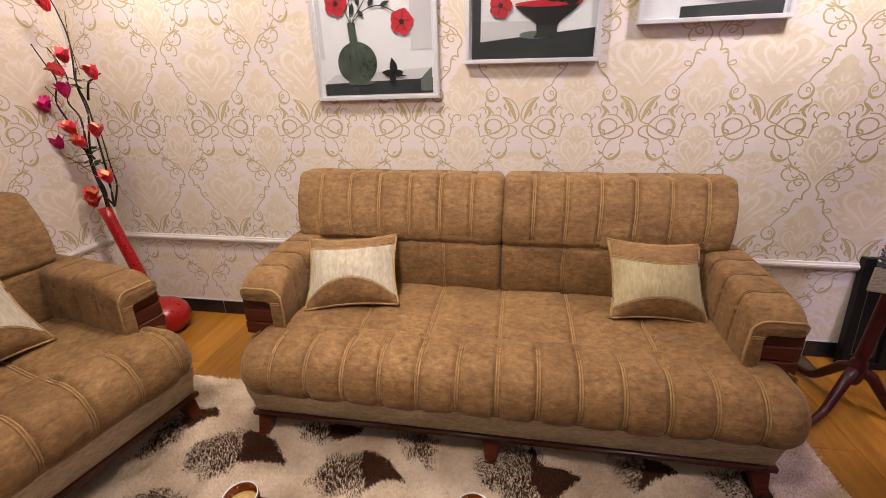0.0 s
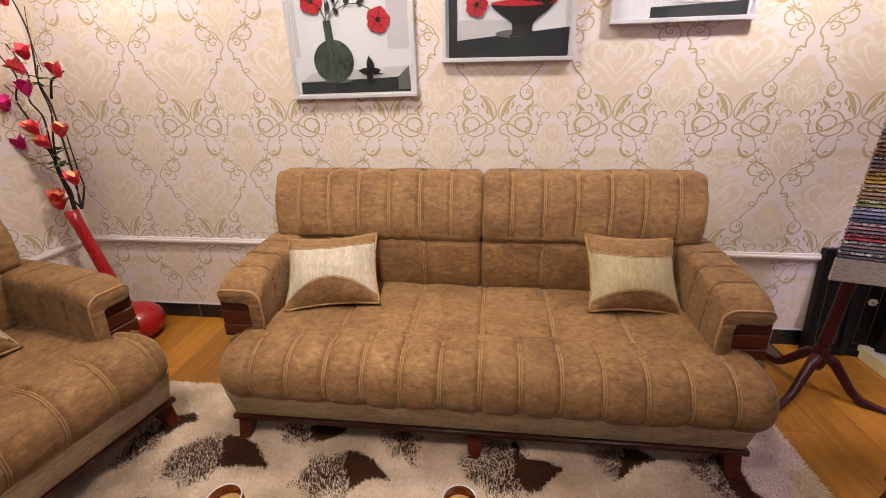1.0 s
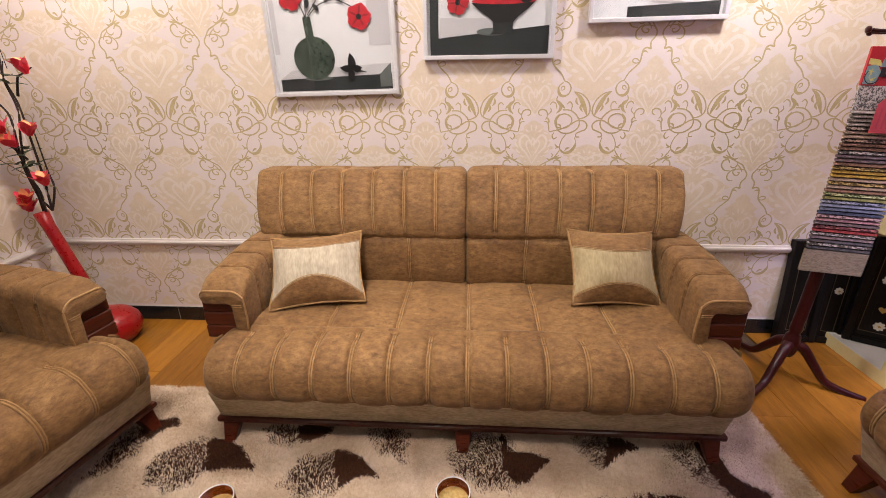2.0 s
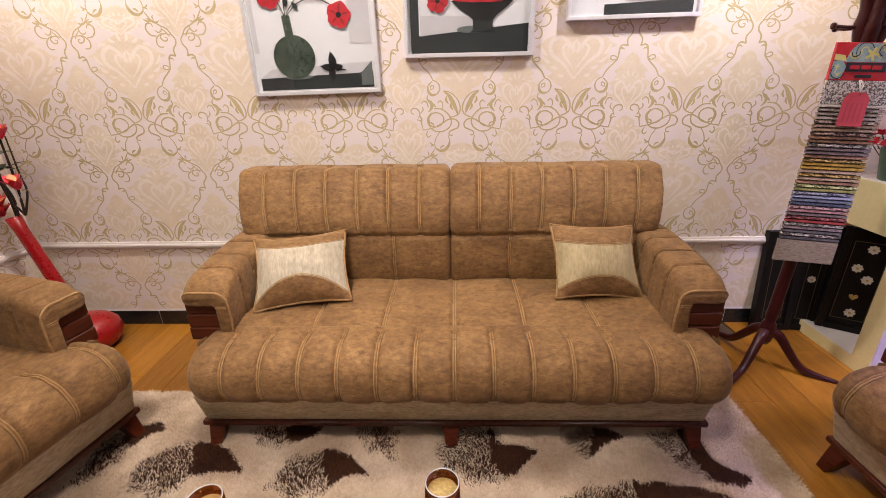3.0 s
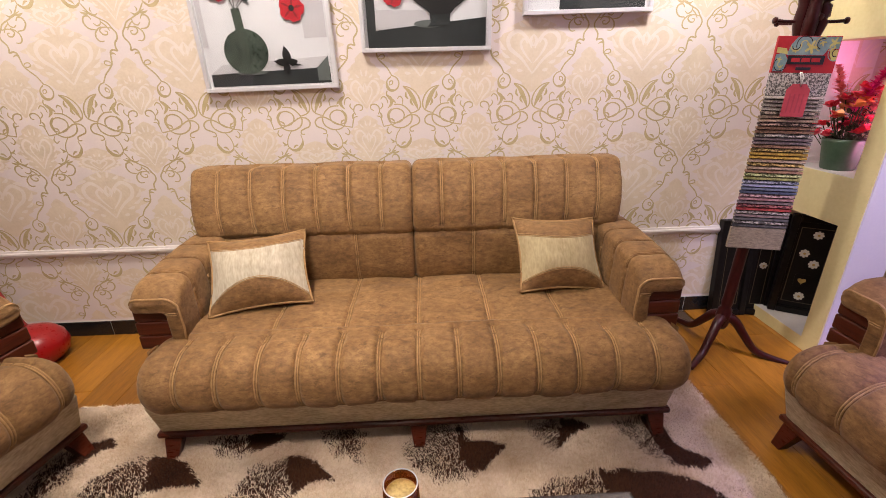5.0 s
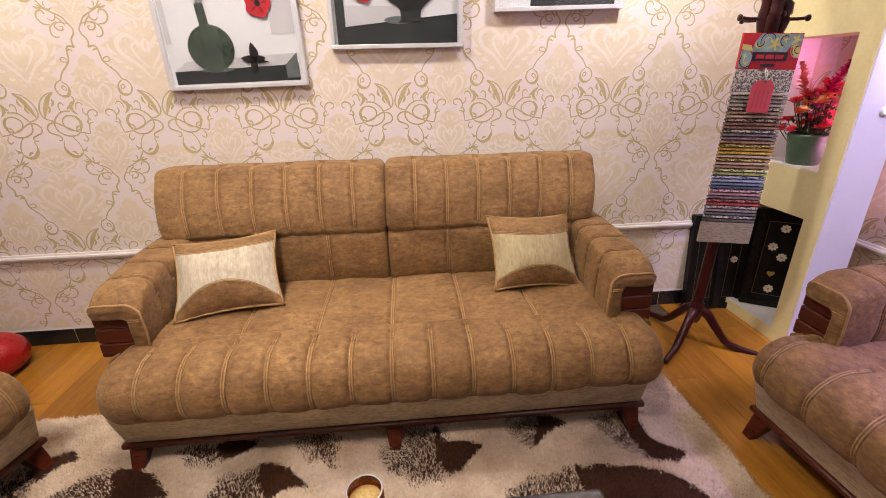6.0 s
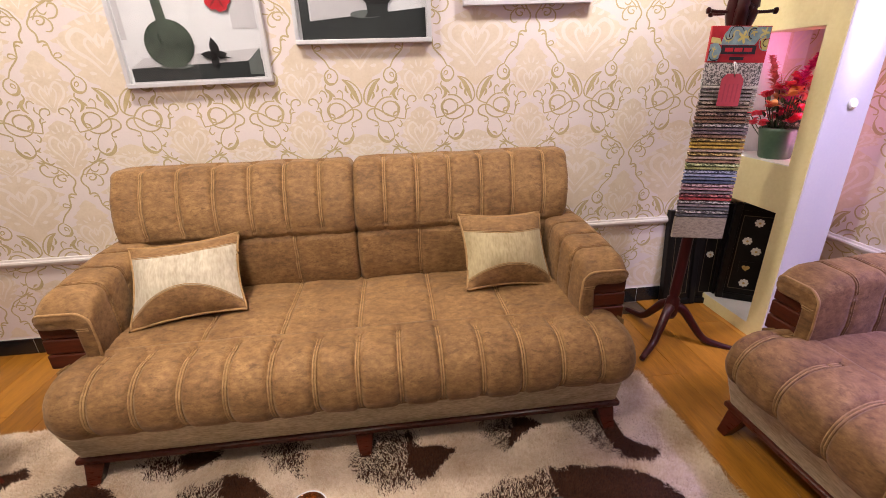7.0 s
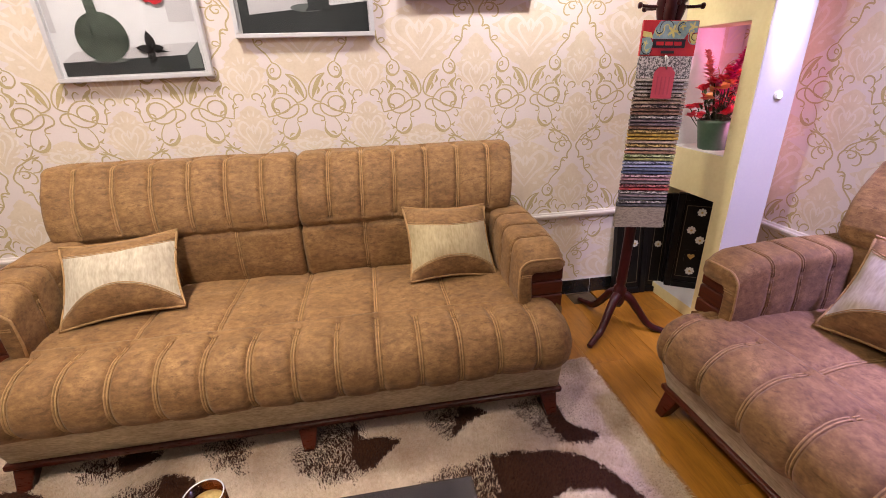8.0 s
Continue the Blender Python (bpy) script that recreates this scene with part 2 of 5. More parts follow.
POT_GREEN = surface("green_pot", (0.045, 0.095, 0.058), (0.085, 0.155, 0.098), 9.0, 80.0, 0.4, 0.05)
BLACK_LACQUER = surface("black_lacquer", (0.005, 0.004, 0.004), (0.012, 0.010, 0.009), 8.0, 80.0, 0.38, 0.03, coat=0.04, spec=0.15)
SHELL = surface("pearl_inlay", (0.55, 0.53, 0.45), (0.78, 0.76, 0.68), 40.0, 200.0, 0.35, 0.1)
DULL_GOLD = surface("dull_gold_line", (0.05, 0.037, 0.018), (0.10, 0.075, 0.037), 40.0, 200.0, 0.4, 0.1)
GOLD = surface("gold_inlay", (0.40, 0.26, 0.07), (0.62, 0.45, 0.16), 40.0, 200.0, 0.35, 0.1, metal=0.3)
CARD_RED = surface("card_red", (0.46, 0.010, 0.018), (0.60, 0.028, 0.035), 9.0, 80.0, 0.45, 0.0)
CARD_BLACK = surface("card_black", (0.012, 0.010, 0.012), (0.028, 0.022, 0.026), 9.0, 80.0, 0.4, 0.0)
CARD_BLUE = surface("card_blue", (0.16, 0.28, 0.32), (0.36, 0.50, 0.50), 26.0, 90.0, 0.45, 0.0)
CARD_YELLOW = surface("card_yellow", (0.58, 0.50, 0.12), (0.74, 0.68, 0.26), 26.0, 90.0, 0.45, 0.0)
TAG_PINK = surface("pink_tag", (0.50, 0.05, 0.075), (0.62, 0.085, 0.12), 9.0, 80.0, 0.6, 0.0)
TAG_INK = surface("tag_ink", (0.42, 0.045, 0.07), (0.50, 0.065, 0.10), 9.0, 80.0, 0.6, 0.0)
STRING = surface("white_string", (0.6, 0.58, 0.55), (0.75, 0.73, 0.7), 60.0, 300.0, 0.8, 0.2)
TABLE_TOP = surface("dark_tabletop", (0.011, 0.009, 0.011), (0.024, 0.020, 0.024), 5.0, 80.0, 0.22, 0.03, coat=0.3)
AMBER = clear_pane("amber_glass", (0.50, 0.25, 0.09), 0.07)
WAX = surface("pale_wax", (0.27, 0.175, 0.05), (0.46, 0.32, 0.11), 40.0, 160.0, 0.5, 0.2, contrast=(0.4, 0.6))
RUG_CREAM = surface("cream_pile", (0.40, 0.262, 0.148), (0.76, 0.62, 0.475), 5.0, 70.0, 0.75, 0.0, sheen=0.15, vary=0.11, island=True,
                    contrast=(0.28, 0.66), fine_mix=0.3)
RUG_BROWN = surface("brown_pile", (0.022, 0.0070, 0.0028), (0.062, 0.021, 0.008), 6.0, 90.0, 0.75, 0.0, vary=0.4, island=True, spec=0.2)
LAMP_WHITE = glowing("lamp_white", (1.0, 0.93, 0.84), 6.0)
LAMP_PINK = glowing("lamp_pink", PINK, 1.4)
SWITCH_GLOW = glowing("switch_glow", (0.95, 0.95, 1.0), 0.9)
NICHE_WHITE = surface("white_niche_paint", (0.70, 0.68, 0.67), (0.79, 0.77, 0.76), 3.0, 90.0, 0.5, 0.05)
WHITE_PLASTIC = surface("white_plastic", (0.70, 0.69, 0.68), (0.78, 0.77, 0.76), 10.0, 80.0, 0.35, 0.02)

# ---------------------------------------------------------------- mesh helpers


def mesh_of(name, bm, material, smooth=True):
    me = bpy.data.meshes.new(name)
    bm.normal_update()
    bm.to_mesh(me)
    bm.free()
    for m in (material if isinstance(material, (list, tuple)) else [material]):
        me.materials.append(m)
    if smooth:
        me.polygons.foreach_set("use_smooth", [True] * len(me.polygons))
    return me


def part(name, bm, material, parent, label="", smooth=False, m=None):
    """One mesh under a thing or under a part."""
    ob = new(name, mesh_of(name, bm, material, smooth))
    ob.parent = parent
    if m is not None:
        ob.matrix_basis = m
    if label:
        ob["label"] = label
    return ob


def thing(name, m, label, category, group="", kind=""):
    ob = new(name)
    ob.empty_display_size = 0.1
    ob.matrix_basis = m
    return tagged(ob, label, category, group, kind)


def solid(name, bm, material, label="", category="", group="", kind="", smooth=False, m=None):
    """A thing that is one mesh."""
    ob = new(name, mesh_of(name, bm, material, smooth))
    if m is not None:
        ob.matrix_basis = m
    return tagged(ob, label, category, group, kind)


def joined(bm, other):
    """Adds the bmesh other to bm."""
    me = bpy.data.meshes.new("tmp")
    other.to_mesh(me)
    other.free()
    bm.from_mesh(me)
    bpy.data.meshes.remove(me)
    return bm


def box(x0, x1, y0, y1, z0, z1, bevel=0.0, segs=2):
    bm = bmesh.new()
    bmesh.ops.create_cube(bm, size=1.0)
    for v in bm.verts:
        v.co = Vector((x0 + (v.co.x + 0.5) * (x1 - x0), y0 + (v.co.y + 0.5) * (y1 - y0), z0 + (v.co.z + 0.5) * (z1 - z0)))
    if bevel > 0:
        bmesh.ops.bevel(bm, geom=bm.edges[:], offset=bevel, segments=segs, profile=0.6, affect="EDGES")
    return bm


def lathe(rows, segs=24, cap=True):
    """A turned body from (radius, height) rows."""
    bm = bmesh.new()
    rings = []
    for r, z in rows:
        rings.append([bm.verts.new((r * math.cos(2 * math.pi * i / segs), r * math.sin(2 * math.pi * i / segs), z)) for i in range(segs)])
    for a, b in zip(rings, rings[1:]):
        for i in range(segs):
            j = (i + 1) % segs
            bm.faces.new((a[i], a[j], b[j], b[i]))
    if cap:
        bm.faces.new(rings[0][::-1])
        bm.faces.new(rings[-1])
    return bm


def smooth_line(pts, steps=6, closed=False):
    """Catmull-Rom through the points."""
    pts = [Vector(p) for p in pts]
    n = len(pts)
    out = []
    for i in range(n if closed else n - 1):
        if closed:
            p0, p1, p2, p3 = pts[i - 1], pts[i], pts[(i + 1) % n], pts[(i + 2) % n]
        else:
            p0, p1, p2, p3 = pts[max(i - 1, 0)], pts[i], pts[i + 1], pts[min(i + 2, n - 1)]
        for k in range(steps):
            t = k / steps
            out.append(0.5 * ((2 * p1) + (p2 - p0) * t + (2 * p0 - 5 * p1 + 4 * p2 - p3) * t * t + (3 * p1 - p0 - 3 * p2 + p3) * t ** 3))
    if not closed:
        out.append(pts[-1])
    return out


def tube(pts, radius, sides=8, closed=False):
    """A tube along the points; radius is a number or a function of 0..1."""
    bm = bmesh.new()
    pts = [Vector(p) for p in pts]
    n = len(pts)
    rings = []
    up = Vector((0, 0, 1))
    for i, p in enumerate(pts):
        if closed:
            d = (pts[(i + 1) % n] - pts[i - 1]).normalized()
        else:
            d = (pts[min(i + 1, n - 1)] - pts[max(i - 1, 0)]).normalized()
        side = d.cross(up)
        if side.length < 0.1:
            side = d.cross(Vector((1, 0, 0)))
        side.normalize()
        over = side.cross(d)
        r = radius(i / max(n - 1, 1)) if callable(radius) else radius
        rings.append([bm.verts.new(p + r * (math.cos(2 * math.pi * k / sides) * side + math.sin(2 * math.pi * k / sides) * over)) for k in range(sides)])
    for i in range(n if closed else n - 1):
        a, b = rings[i], rings[(i + 1) % n]
        for k in range(sides):
            j = (k + 1) % sides
            bm.faces.new((a[k], a[j], b[j], b[k]))
    if not closed:
        bm.faces.new(rings[0][::-1])
        bm.faces.new(rings[-1])
    bmesh.ops.recalc_face_normals(bm, faces=bm.faces[:])
    return bm


def flat(pts, y=0.0):
    """A flat face in the x-z plane, facing -y."""
    bm = bmesh.new()
    f = bm.faces.new([bm.verts.new((x, y, z)) for x, z in pts])
    f.normal_update()
    if f.normal.y > 0:
        f.normal_flip()
    return bm


def slab_of(pts, y0, y1):
    """A plate with that outline in the x-z plane, between two depths."""
    bm = flat(pts, y0)
    got = bmesh.ops.extrude_face_region(bm, geom=bm.faces[:])
    for v in [g for g in got["geom"] if isinstance(g, bmesh.types.BMVert)]:
        v.co.y = y1
    bmesh.ops.recalc_face_normals(bm, faces=bm.faces[:])
    return bm


def disc_pts(cx, cz, rx, rz, n=28, a0=0.0, a1=360.0):
    return [(cx + rx * math.cos(radians(a0 + (a1 - a0) * i / n)), cz + rz * math.sin(radians(a0 + (a1 - a0) * i / n))) for i in range(n)]


# ---------------------------------------------------------------- room shell
floor = tagged(solid("floor", box(ROOM_X0 - 0.1, ROOM_X1 + 0.1, ROOM_Y0 - 0.1, 0.1, -0.12, -0.012), UNDERLAY),
               "warm oak laminate floor of long planks", "floor", kind="structure")
wall_north = tagged(solid("wall_north", box(ROOM_X0 - 0.12, ROOM_X1 + 0.12, 0.0, 0.12, -0.012, ROOM_Z), PAPER),
                    "wall with cream damask wallpaper and gold scrolls", "wall", kind="structure")
wall_west = tagged(solid("wall_west", box(ROOM_X0 - 0.12, ROOM_X0, ROOM_Y0, 0.0, -0.012, ROOM_Z), PAPER),
                   "side wall with cream damask wallpaper and gold scrolls", "wall", kind="structure")
wall_east = tagged(solid("wall_east", box(ROOM_X1, ROOM_X1 + 0.12, ROOM_Y0, 0.0, -0.012, ROOM_Z), PAPER),
                   "side wall with damask wallpaper in pink light", "wall", kind="structure")
wall_south = tagged(solid("wall_south", box(ROOM_X0 - 0.12, ROOM_X1 + 0.12, ROOM_Y0 - 0.12, ROOM_Y0, -0.012, ROOM_Z), GREY_WALL),
                    "added dark grey wall out of view, closing the room and limiting bounce", "wall", kind="structure")
ceiling = tagged(solid("ceiling", box(ROOM_X0 - 0.12, ROOM_X1 + 0.12, ROOM_Y0 - 0.12, 0.12, ROOM_Z, ROOM_Z + 0.1), PLASTER),
                 "plain grey painted ceiling out of view, kept dim to limit bounce", "ceiling", kind="structure")

# assumed fixtures, added at the positions of the lamps above
for lx, ly, watts, tint in DOWNLIGHTS:
    lamp = thing("ceiling_downlight", pose(lx, ly, ROOM_Z), "assumed round white recessed ceiling downlight, out of view, lit", "ceiling light", "ceiling downlights")
    part("ring", lathe([(0.15, -0.002), (0.18, -0.002), (0.185, -0.012), (0.18, -0.02), (0.155, -0.02), (0.15, -0.012)], 32, cap=False), WHITE_PLASTIC, lamp, smooth=True)
    part("diffuser", lathe([(0.15, -0.004), (0.15, -0.012)], 32), LAMP_WHITE, lamp, "glowing warm white disc")


def dado_profile(length):
    """A moulded rail along +x, its back on y = 0."""
    rows = [(0.0, 0.0), (-0.012, 0.0), (-0.014, 0.006), (-0.018, 0.010), (-0.020, 0.018), (-0.018, 0.026), (-0.012, 0.030), (-0.009, 0.038), (0.0, 0.038)]
    bm = bmesh.new()
    a = [bm.verts.new((0, y, z)) for y, z in rows]
    b = [bm.verts.new((length, y, z)) for y, z in rows]
    for i in range(len(rows)):
        j = (i + 1) % len(rows)
        bm.faces.new((a[i], a[j], b[j], b[i]))
    bm.faces.new(a[::-1])
    bm.faces.new(b)
    bmesh.ops.recalc_face_normals(bm, faces=bm.faces[:])
    return bm


DADO_Z = 0.487
for nm, m, ln in (("north", pose(ROOM_X0, 0, DADO_Z), ROOM_X1 - ROOM_X0),
                  ("west", pose(ROOM_X0, ROOM_Y0, DADO_Z, 0, 0, 90), -ROOM_Y0 - 0.02),
                  ("east", pose(ROOM_X1, -0.02, DADO_Z, 0, 0, -90), -ROOM_Y0 - 0.02)):
    solid("trim_dado_" + nm, dado_profile(ln), TRIM, "narrow pale moulded dado rail on the wallpaper", "dado rail", kind="structure", m=m)

# ---------------------------------------------------------------- upholstery


def resample(loop, step):
    """Even points along a closed outline of (a, b) pairs."""
    pts = [Vector((p[0], p[1])) for p in loop]
    out = []
    for p, q in zip(pts, pts[1:] + pts[:1]):
        n = max(1, int(math.ceil((q - p).length / step)))
        out += [p.lerp(q, k / n) for k in range(n)]
    return out


def arc(cx, cy, r, a0, a1, n=10):
    return [(cx + r * math.cos(radians(a0 + (a1 - a0) * i / n)), cy + r * math.sin(radians(a0 + (a1 - a0) * i / n))) for i in range(n + 1)]


def stations(x0, x1, seams, ends, step=0.03):
    xs = set()
    n = int((x1 - x0) / step)
    for i in range(n + 1):
        xs.add(round(x0 + (x1 - x0) * i / n, 4))
    xs = {x for x in xs if all(abs(x - s) > 0.022 for s in seams)}
    for s in seams:
        for d in (0.0, 0.003, 0.005, 0.0075, 0.010, 0.014, 0.020, 0.027):
            for q in (s - d, s + d):
                if x0 < q < x1:
                    xs.add(round(q, 4))
    for k in range(1, 8):
        e = ends * (1 - math.cos(math.pi / 2 * k / 8))
        xs.add(round(x0 + e, 4)), xs.add(round(x1 - e, 4))
    xs.add(round(x0, 4)), xs.add(round(x1, 4))
    return sorted(xs)


def groove(d):
    """Sunk seam with twin stitched ridges, metres across it; 1 is the full depth."""
    return 1.0 * math.exp(-(d / 0.0118) ** 2) + 0.34 * math.exp(-abs(d) / 0.030) - 0.55 * math.exp(-(d / 0.0064) ** 4)


def puffed(loop, x0, x1, ends, seams=(), depth=0.008, reach=None, splay=None, wobble=0.004, seed=0.0, step=0.012, threads=None):
    """An upholstered body: the outline (y, z) drawn along x, rounded at both ends and drawn in along the seams.
    reach(y, z, x) tells how far a seam works there, splay(x, y, z) moves x. threads collects the stitched double line of each seam."""
    pts = resample(loop, step)
    n = len(pts)
    area = sum(pts[i].x * pts[(i + 1) % n].y - pts[(i + 1) % n].x * pts[i].y for i in range(n))
    flip = 1.0 if area > 0 else -1.0
    normals = []
    for i in range(n):
        d = (pts[(i + 1) % n] - pts[i - 1]).normalized()
        normals.append(Vector((d.y, -d.x)) * flip)
    bm = bmesh.new()
    rings = []

    def place(x, p, q, lift=0.0):
        e = min(x - x0, x1 - x)
        inset = ends - math.sqrt(max(0.0, ends ** 2 - (ends - e) ** 2)) if e < ends else 0.0
        g = 0.0
        for s in seams:
            if abs(x - s) < 0.12:
                w = reach(p.x, p.y, s) if reach else 1.0
                g += w * groove(x - s)
        soft = noise.noise(Vector((x * 5 + seed, p.x * 7, p.y * 7))) + 0.30 * noise.noise(Vector((x * 19 + seed, p.x * 21, p.y * 21)))
        off = lift - inset - depth * g + wobble * soft
        y, z = p.x + q.x * off, p.y + q.y * off
        return (splay(x, y, z) if splay else x, y, z)

    for x in stations(x0, x1, seams, ends):
        rings.append([bm.verts.new(place(x, p, q)) for p, q in zip(pts, normals)])
    if threads is not None:
        for s in seams:
            both = bmesh.new()
            run = [i for i in range(n) if (reach(pts[i].x, pts[i].y, s) if reach else 1.0) > 0.9]
            cut = next((k for k in range(len(run)) if run[k] - run[k - 1] != 1), 0)
            run = run[cut:] + run[:cut]
            for d in (-0.0042, 0.0042):
                joined(both, tube([place(s + d, pts[i], normals[i], 0.0003) for i in run], 0.0027, 6))
            threads.append(both)
    for a, b in zip(rings, rings[1:]):
        for i in range(n):
            j = (i + 1) % n
            bm.faces.new((a[i], a[j], b[j], b[i]))
    bm.faces.new(rings[0])
    bm.faces.new(rings[-1])
    bmesh.ops.recalc_face_normals(bm, faces=bm.faces[:])
    return bm


ROLL_Y, ROLL_Z, ROLL_R = -0.925, 0.365, 0.128


def roll_outline():
    """Full above, drawn in below to meet the sloping base."""
    return [(ROLL_Y + ROLL_R * math.cos(radians(a)), ROLL_Z + (ROLL_R if a < 180 else 0.108) * math.sin(radians(a))) for a in range(80, 281, 8)] + [(-0.83, 0.262), (-0.80, 0.275), (-0.80, 0.47), (-0.83, 0.488)]


def upholstered(name, m, half, backs, roll_seams, flat_seams, label, category, group="", roll_inset=(0.046, 0.014), stout=0.0):
    """A sofa with channelled seat roll and back; local x across, front at -y, wall at y = 0.
    backs: (x0, x1, channel seams, lumbar seams) for each back cushion."""
    ob = thing(name, m, label, category, group)
    out, inn = half + 0.008 - stout, half - 0.172

    def sewn(nm, loop, x0, x1, ends, seams, depth, reach, splay=None, wobble=0.005, seed=0.0):
        lines = []
        body = part(nm, puffed(loop, x0, x1, ends, seams, depth, reach, splay, wobble, seed, 0.012, lines), SUEDE, ob, smooth=True)
        for b in lines:
            part("seam", b, SEAM, body, "", True)
        return body

    # pale plinth with the fabric sides under the arms
    bm = box(-half + 0.012, half - 0.012, -0.909, -0.13, 0.114, 0.30, 0.012)
    for v in bm.verts:
        if v.co.z > 0.2 and v.co.y < -0.5:
            v.co.y -= 0.076
            v.co.x *= (half - 0.040) / (half - 0.012)
    for s in (-1, 1):
        x0, x1 = sorted((s * (inn + 0.03), s * (half - 0.014)))
        side = box(x0, x1, -0.815, -0.14, 0.29, 0.440, 0.008)
        part("arm_side", joined(side, box(x0 + 0.001, x1 - 0.001, -0.72, -0.14, 0.435, 0.60, 0.008)), PALE, ob, "pale fabric side under the arm")
    part("base", bm, PALE, ob, "pale mottled beige-green fabric base")
    # wooden rail
    rail = box(-half, half, -0.920, -0.89, 0.092, 0.116, 0.010, 3)
    joined(rail, box(-half, -half + 0.03, -0.89, -0.13, 0.090, 0.118, 0.008))
    joined(rail, box(half - 0.03, half, -0.89, -0.13, 0.090, 0.118, 0.008))
    part("rail", rail, MAHOGANY, ob, "glossy red-brown wooden rail")
    spots = [(-half + 0.055, -0.885, -1), (half - 0.055, -0.885, 1), (-half + 0.055, -0.18, -1), (half - 0.055, -0.18, 1)]
    if half > 0.9:
        spots += [(0.0, -0.885, 0), (0.0, -0.18, 0)]
    for lx, ly, s in spots:
        leg = box(lx - 0.034, lx + 0.034, ly - 0.028, ly + 0.028, 0.0, 0.092, 0.006)
        for v in leg.verts:
            k = 1.0 - v.co.z / 0.092
            v.co.x = lx + (v.co.x - lx) * (1 - 0.45 * k) + 0.010 * s * k
            v.co.y = ly + (v.co.y - ly) * (1 - 0.35 * k) + (-0.042 * k if ly < -0.5 else 0.0)
        part("leg", leg, MAHOGANY, ob)
    # seat
    seat = [(-0.36, 0.28), (-0.36, 0.455), (-0.385, 0.478), (-0.42, 0.487), (-0.60, 0.495), (-0.78, 0.488), (-0.86, 0.478), (-0.90, 0.46), (-0.90, 0.28)]
    sewn("seat", seat, -inn - 0.02, inn + 0.02, 0.02, flat_seams, 0.013, lambda y, z, s: 1.0 if z > 0.44 and -0.862 < y < -0.40 else 0.0, None, 0.013, 3 + half)
    sewn("seat_roll", roll_outline(), -half + roll_inset[0], half - roll_inset[1], 0.088, roll_seams, 0.0195, lambda y, z, s: 1.0 if y < -0.842 and z > 0.27 else 0.0, None, 0.007, 9 + half)
    # arms: a pad that folds from the inner side over the top, piped at its front, over stacked wooden blocks
    fold = inn + 0.047

    def bent(along, a, c, s):
        up = max(0.0, min(1.0, (c - 0.60) / 0.05))
        rise = stout + (0.040 if half > 0.9 else 0.022) * (1 - ((along - 0.46) / 0.40) ** 2) - 0.032 * max(0.0, (along - 0.79) / 0.072) ** 2
        back = 0.028 * max(0.0, (a - out + 0.055) / 0.055) ** 2 * max(0.0, min(1.0, (along - 0.70) / 0.16))
        return Vector((s * a, back - along, c + rise * up))

    pad = (arc(inn + 0.048, 0.626, 0.048, 180, 90, 7) + arc(out - 0.050, 0.624, 0.050, 90, 0, 7) + arc(out - 0.026, 0.618, 0.026, 0, -90, 5)
           + [(fold + 0.010, 0.592), (fold, 0.582), (fold, 0.44), (inn, 0.44), (inn - 0.005, 0.53)])
    edge = [(inn + 0.003, 0.45), (inn - 0.002, 0.53)] + arc(inn + 0.048, 0.626, 0.046, 180, 90, 7) + arc(out - 0.050, 0.624, 0.048, 90, -20, 9)
    for s in (-1, 1):
        lines = []
        body = puffed(pad, 0.16, 0.866, 0.012, (0.735, 0.62, 0.50, 0.39), 0.0048, lambda a, b, q: 1.0 if b > 0.61 or (a < inn + 0.01 and b > 0.455) else 0.0, None, 0.005, s * 4 + half, 0.010, lines)
        for b in [body] + lines:
            for v in b.verts:
                v.co = bent(v.co.x, v.co.y, v.co.z, s)
            bmesh.ops.recalc_face_normals(b, faces=b.faces[:])
        arm = part("armrest", body, SUEDE, ob, smooth=True)
        for b in lines:
            part("seam", b, SUEDE, arm, "", True)
        part("piping", tube([bent(0.858, a, c, s) for a, c in edge], 0.0046, 7), SEAM, arm, "", True)
        for d in (0.0, 0.007):
            part("seam", tube([bent(0.866, inn + 0.006 + (fold - inn - 0.010) * k / 6, 0.592 - d, s) for k in range(7)], 0.0022, 6), SEAM, arm, "", True)
        x0, x1 = sorted((s * (fold - 0.012), s * (out - 0.007)))
        for k in range(3):
            z0 = 0.441 + 0.0545 * k
            part("arm_block", box(x0, x1, -0.848 + 0.003 * k, -0.70, z0, z0 + 0.0520, 0.007, 3), BLOCK_WOOD, arm, "glossy dark red-brown wooden arm block" if k == 0 else "")
    # back cushions
    def flare(x, y, z):
        return x * (1 - 0.17 * (0.92 - z)) if z > 0.6 else x * 0.956

    for n, (x0, x1, seams, low) in enumerate(backs):
        upper = [(-0.412, 0.692), (-0.428, 0.716), (-0.424, 0.762), (-0.400, 0.825), (-0.362, 0.885), (-0.328, 0.922)] + arc(-0.255, 0.914, 0.060, 150, 90, 5) + arc(-0.185, 0.915, 0.057, 90, 0, 5) + [(-0.15, 0.80), (-0.20, 0.69), (-0.30, 0.672), (-0.40, 0.680)]
        sewn("back_cushion", upper, x0, x1, 0.040, seams, 0.0200, lambda y, z, q: (1.0 if z > 0.722 else 0.30) if y < -0.17 and not (z < 0.693 and y > -0.41) else 0.0, flare, 0.006, 5 + n + half)
        lower = [(-0.425, 0.50), (-0.432, 0.56), (-0.432, 0.63), (-0.426, 0.684), (-0.405, 0.703), (-0.24, 0.71), (-0.24, 0.46), (-0.40, 0.462), (-0.415, 0.475)]
        sewn("lumbar_cushion", lower, x0 + 0.001, x1 - 0.001, 0.036, low, 0.011, lambda y, z, q: 1.0 if y < -0.405 else 0.0, flare, 0.006, 15 + n + half)
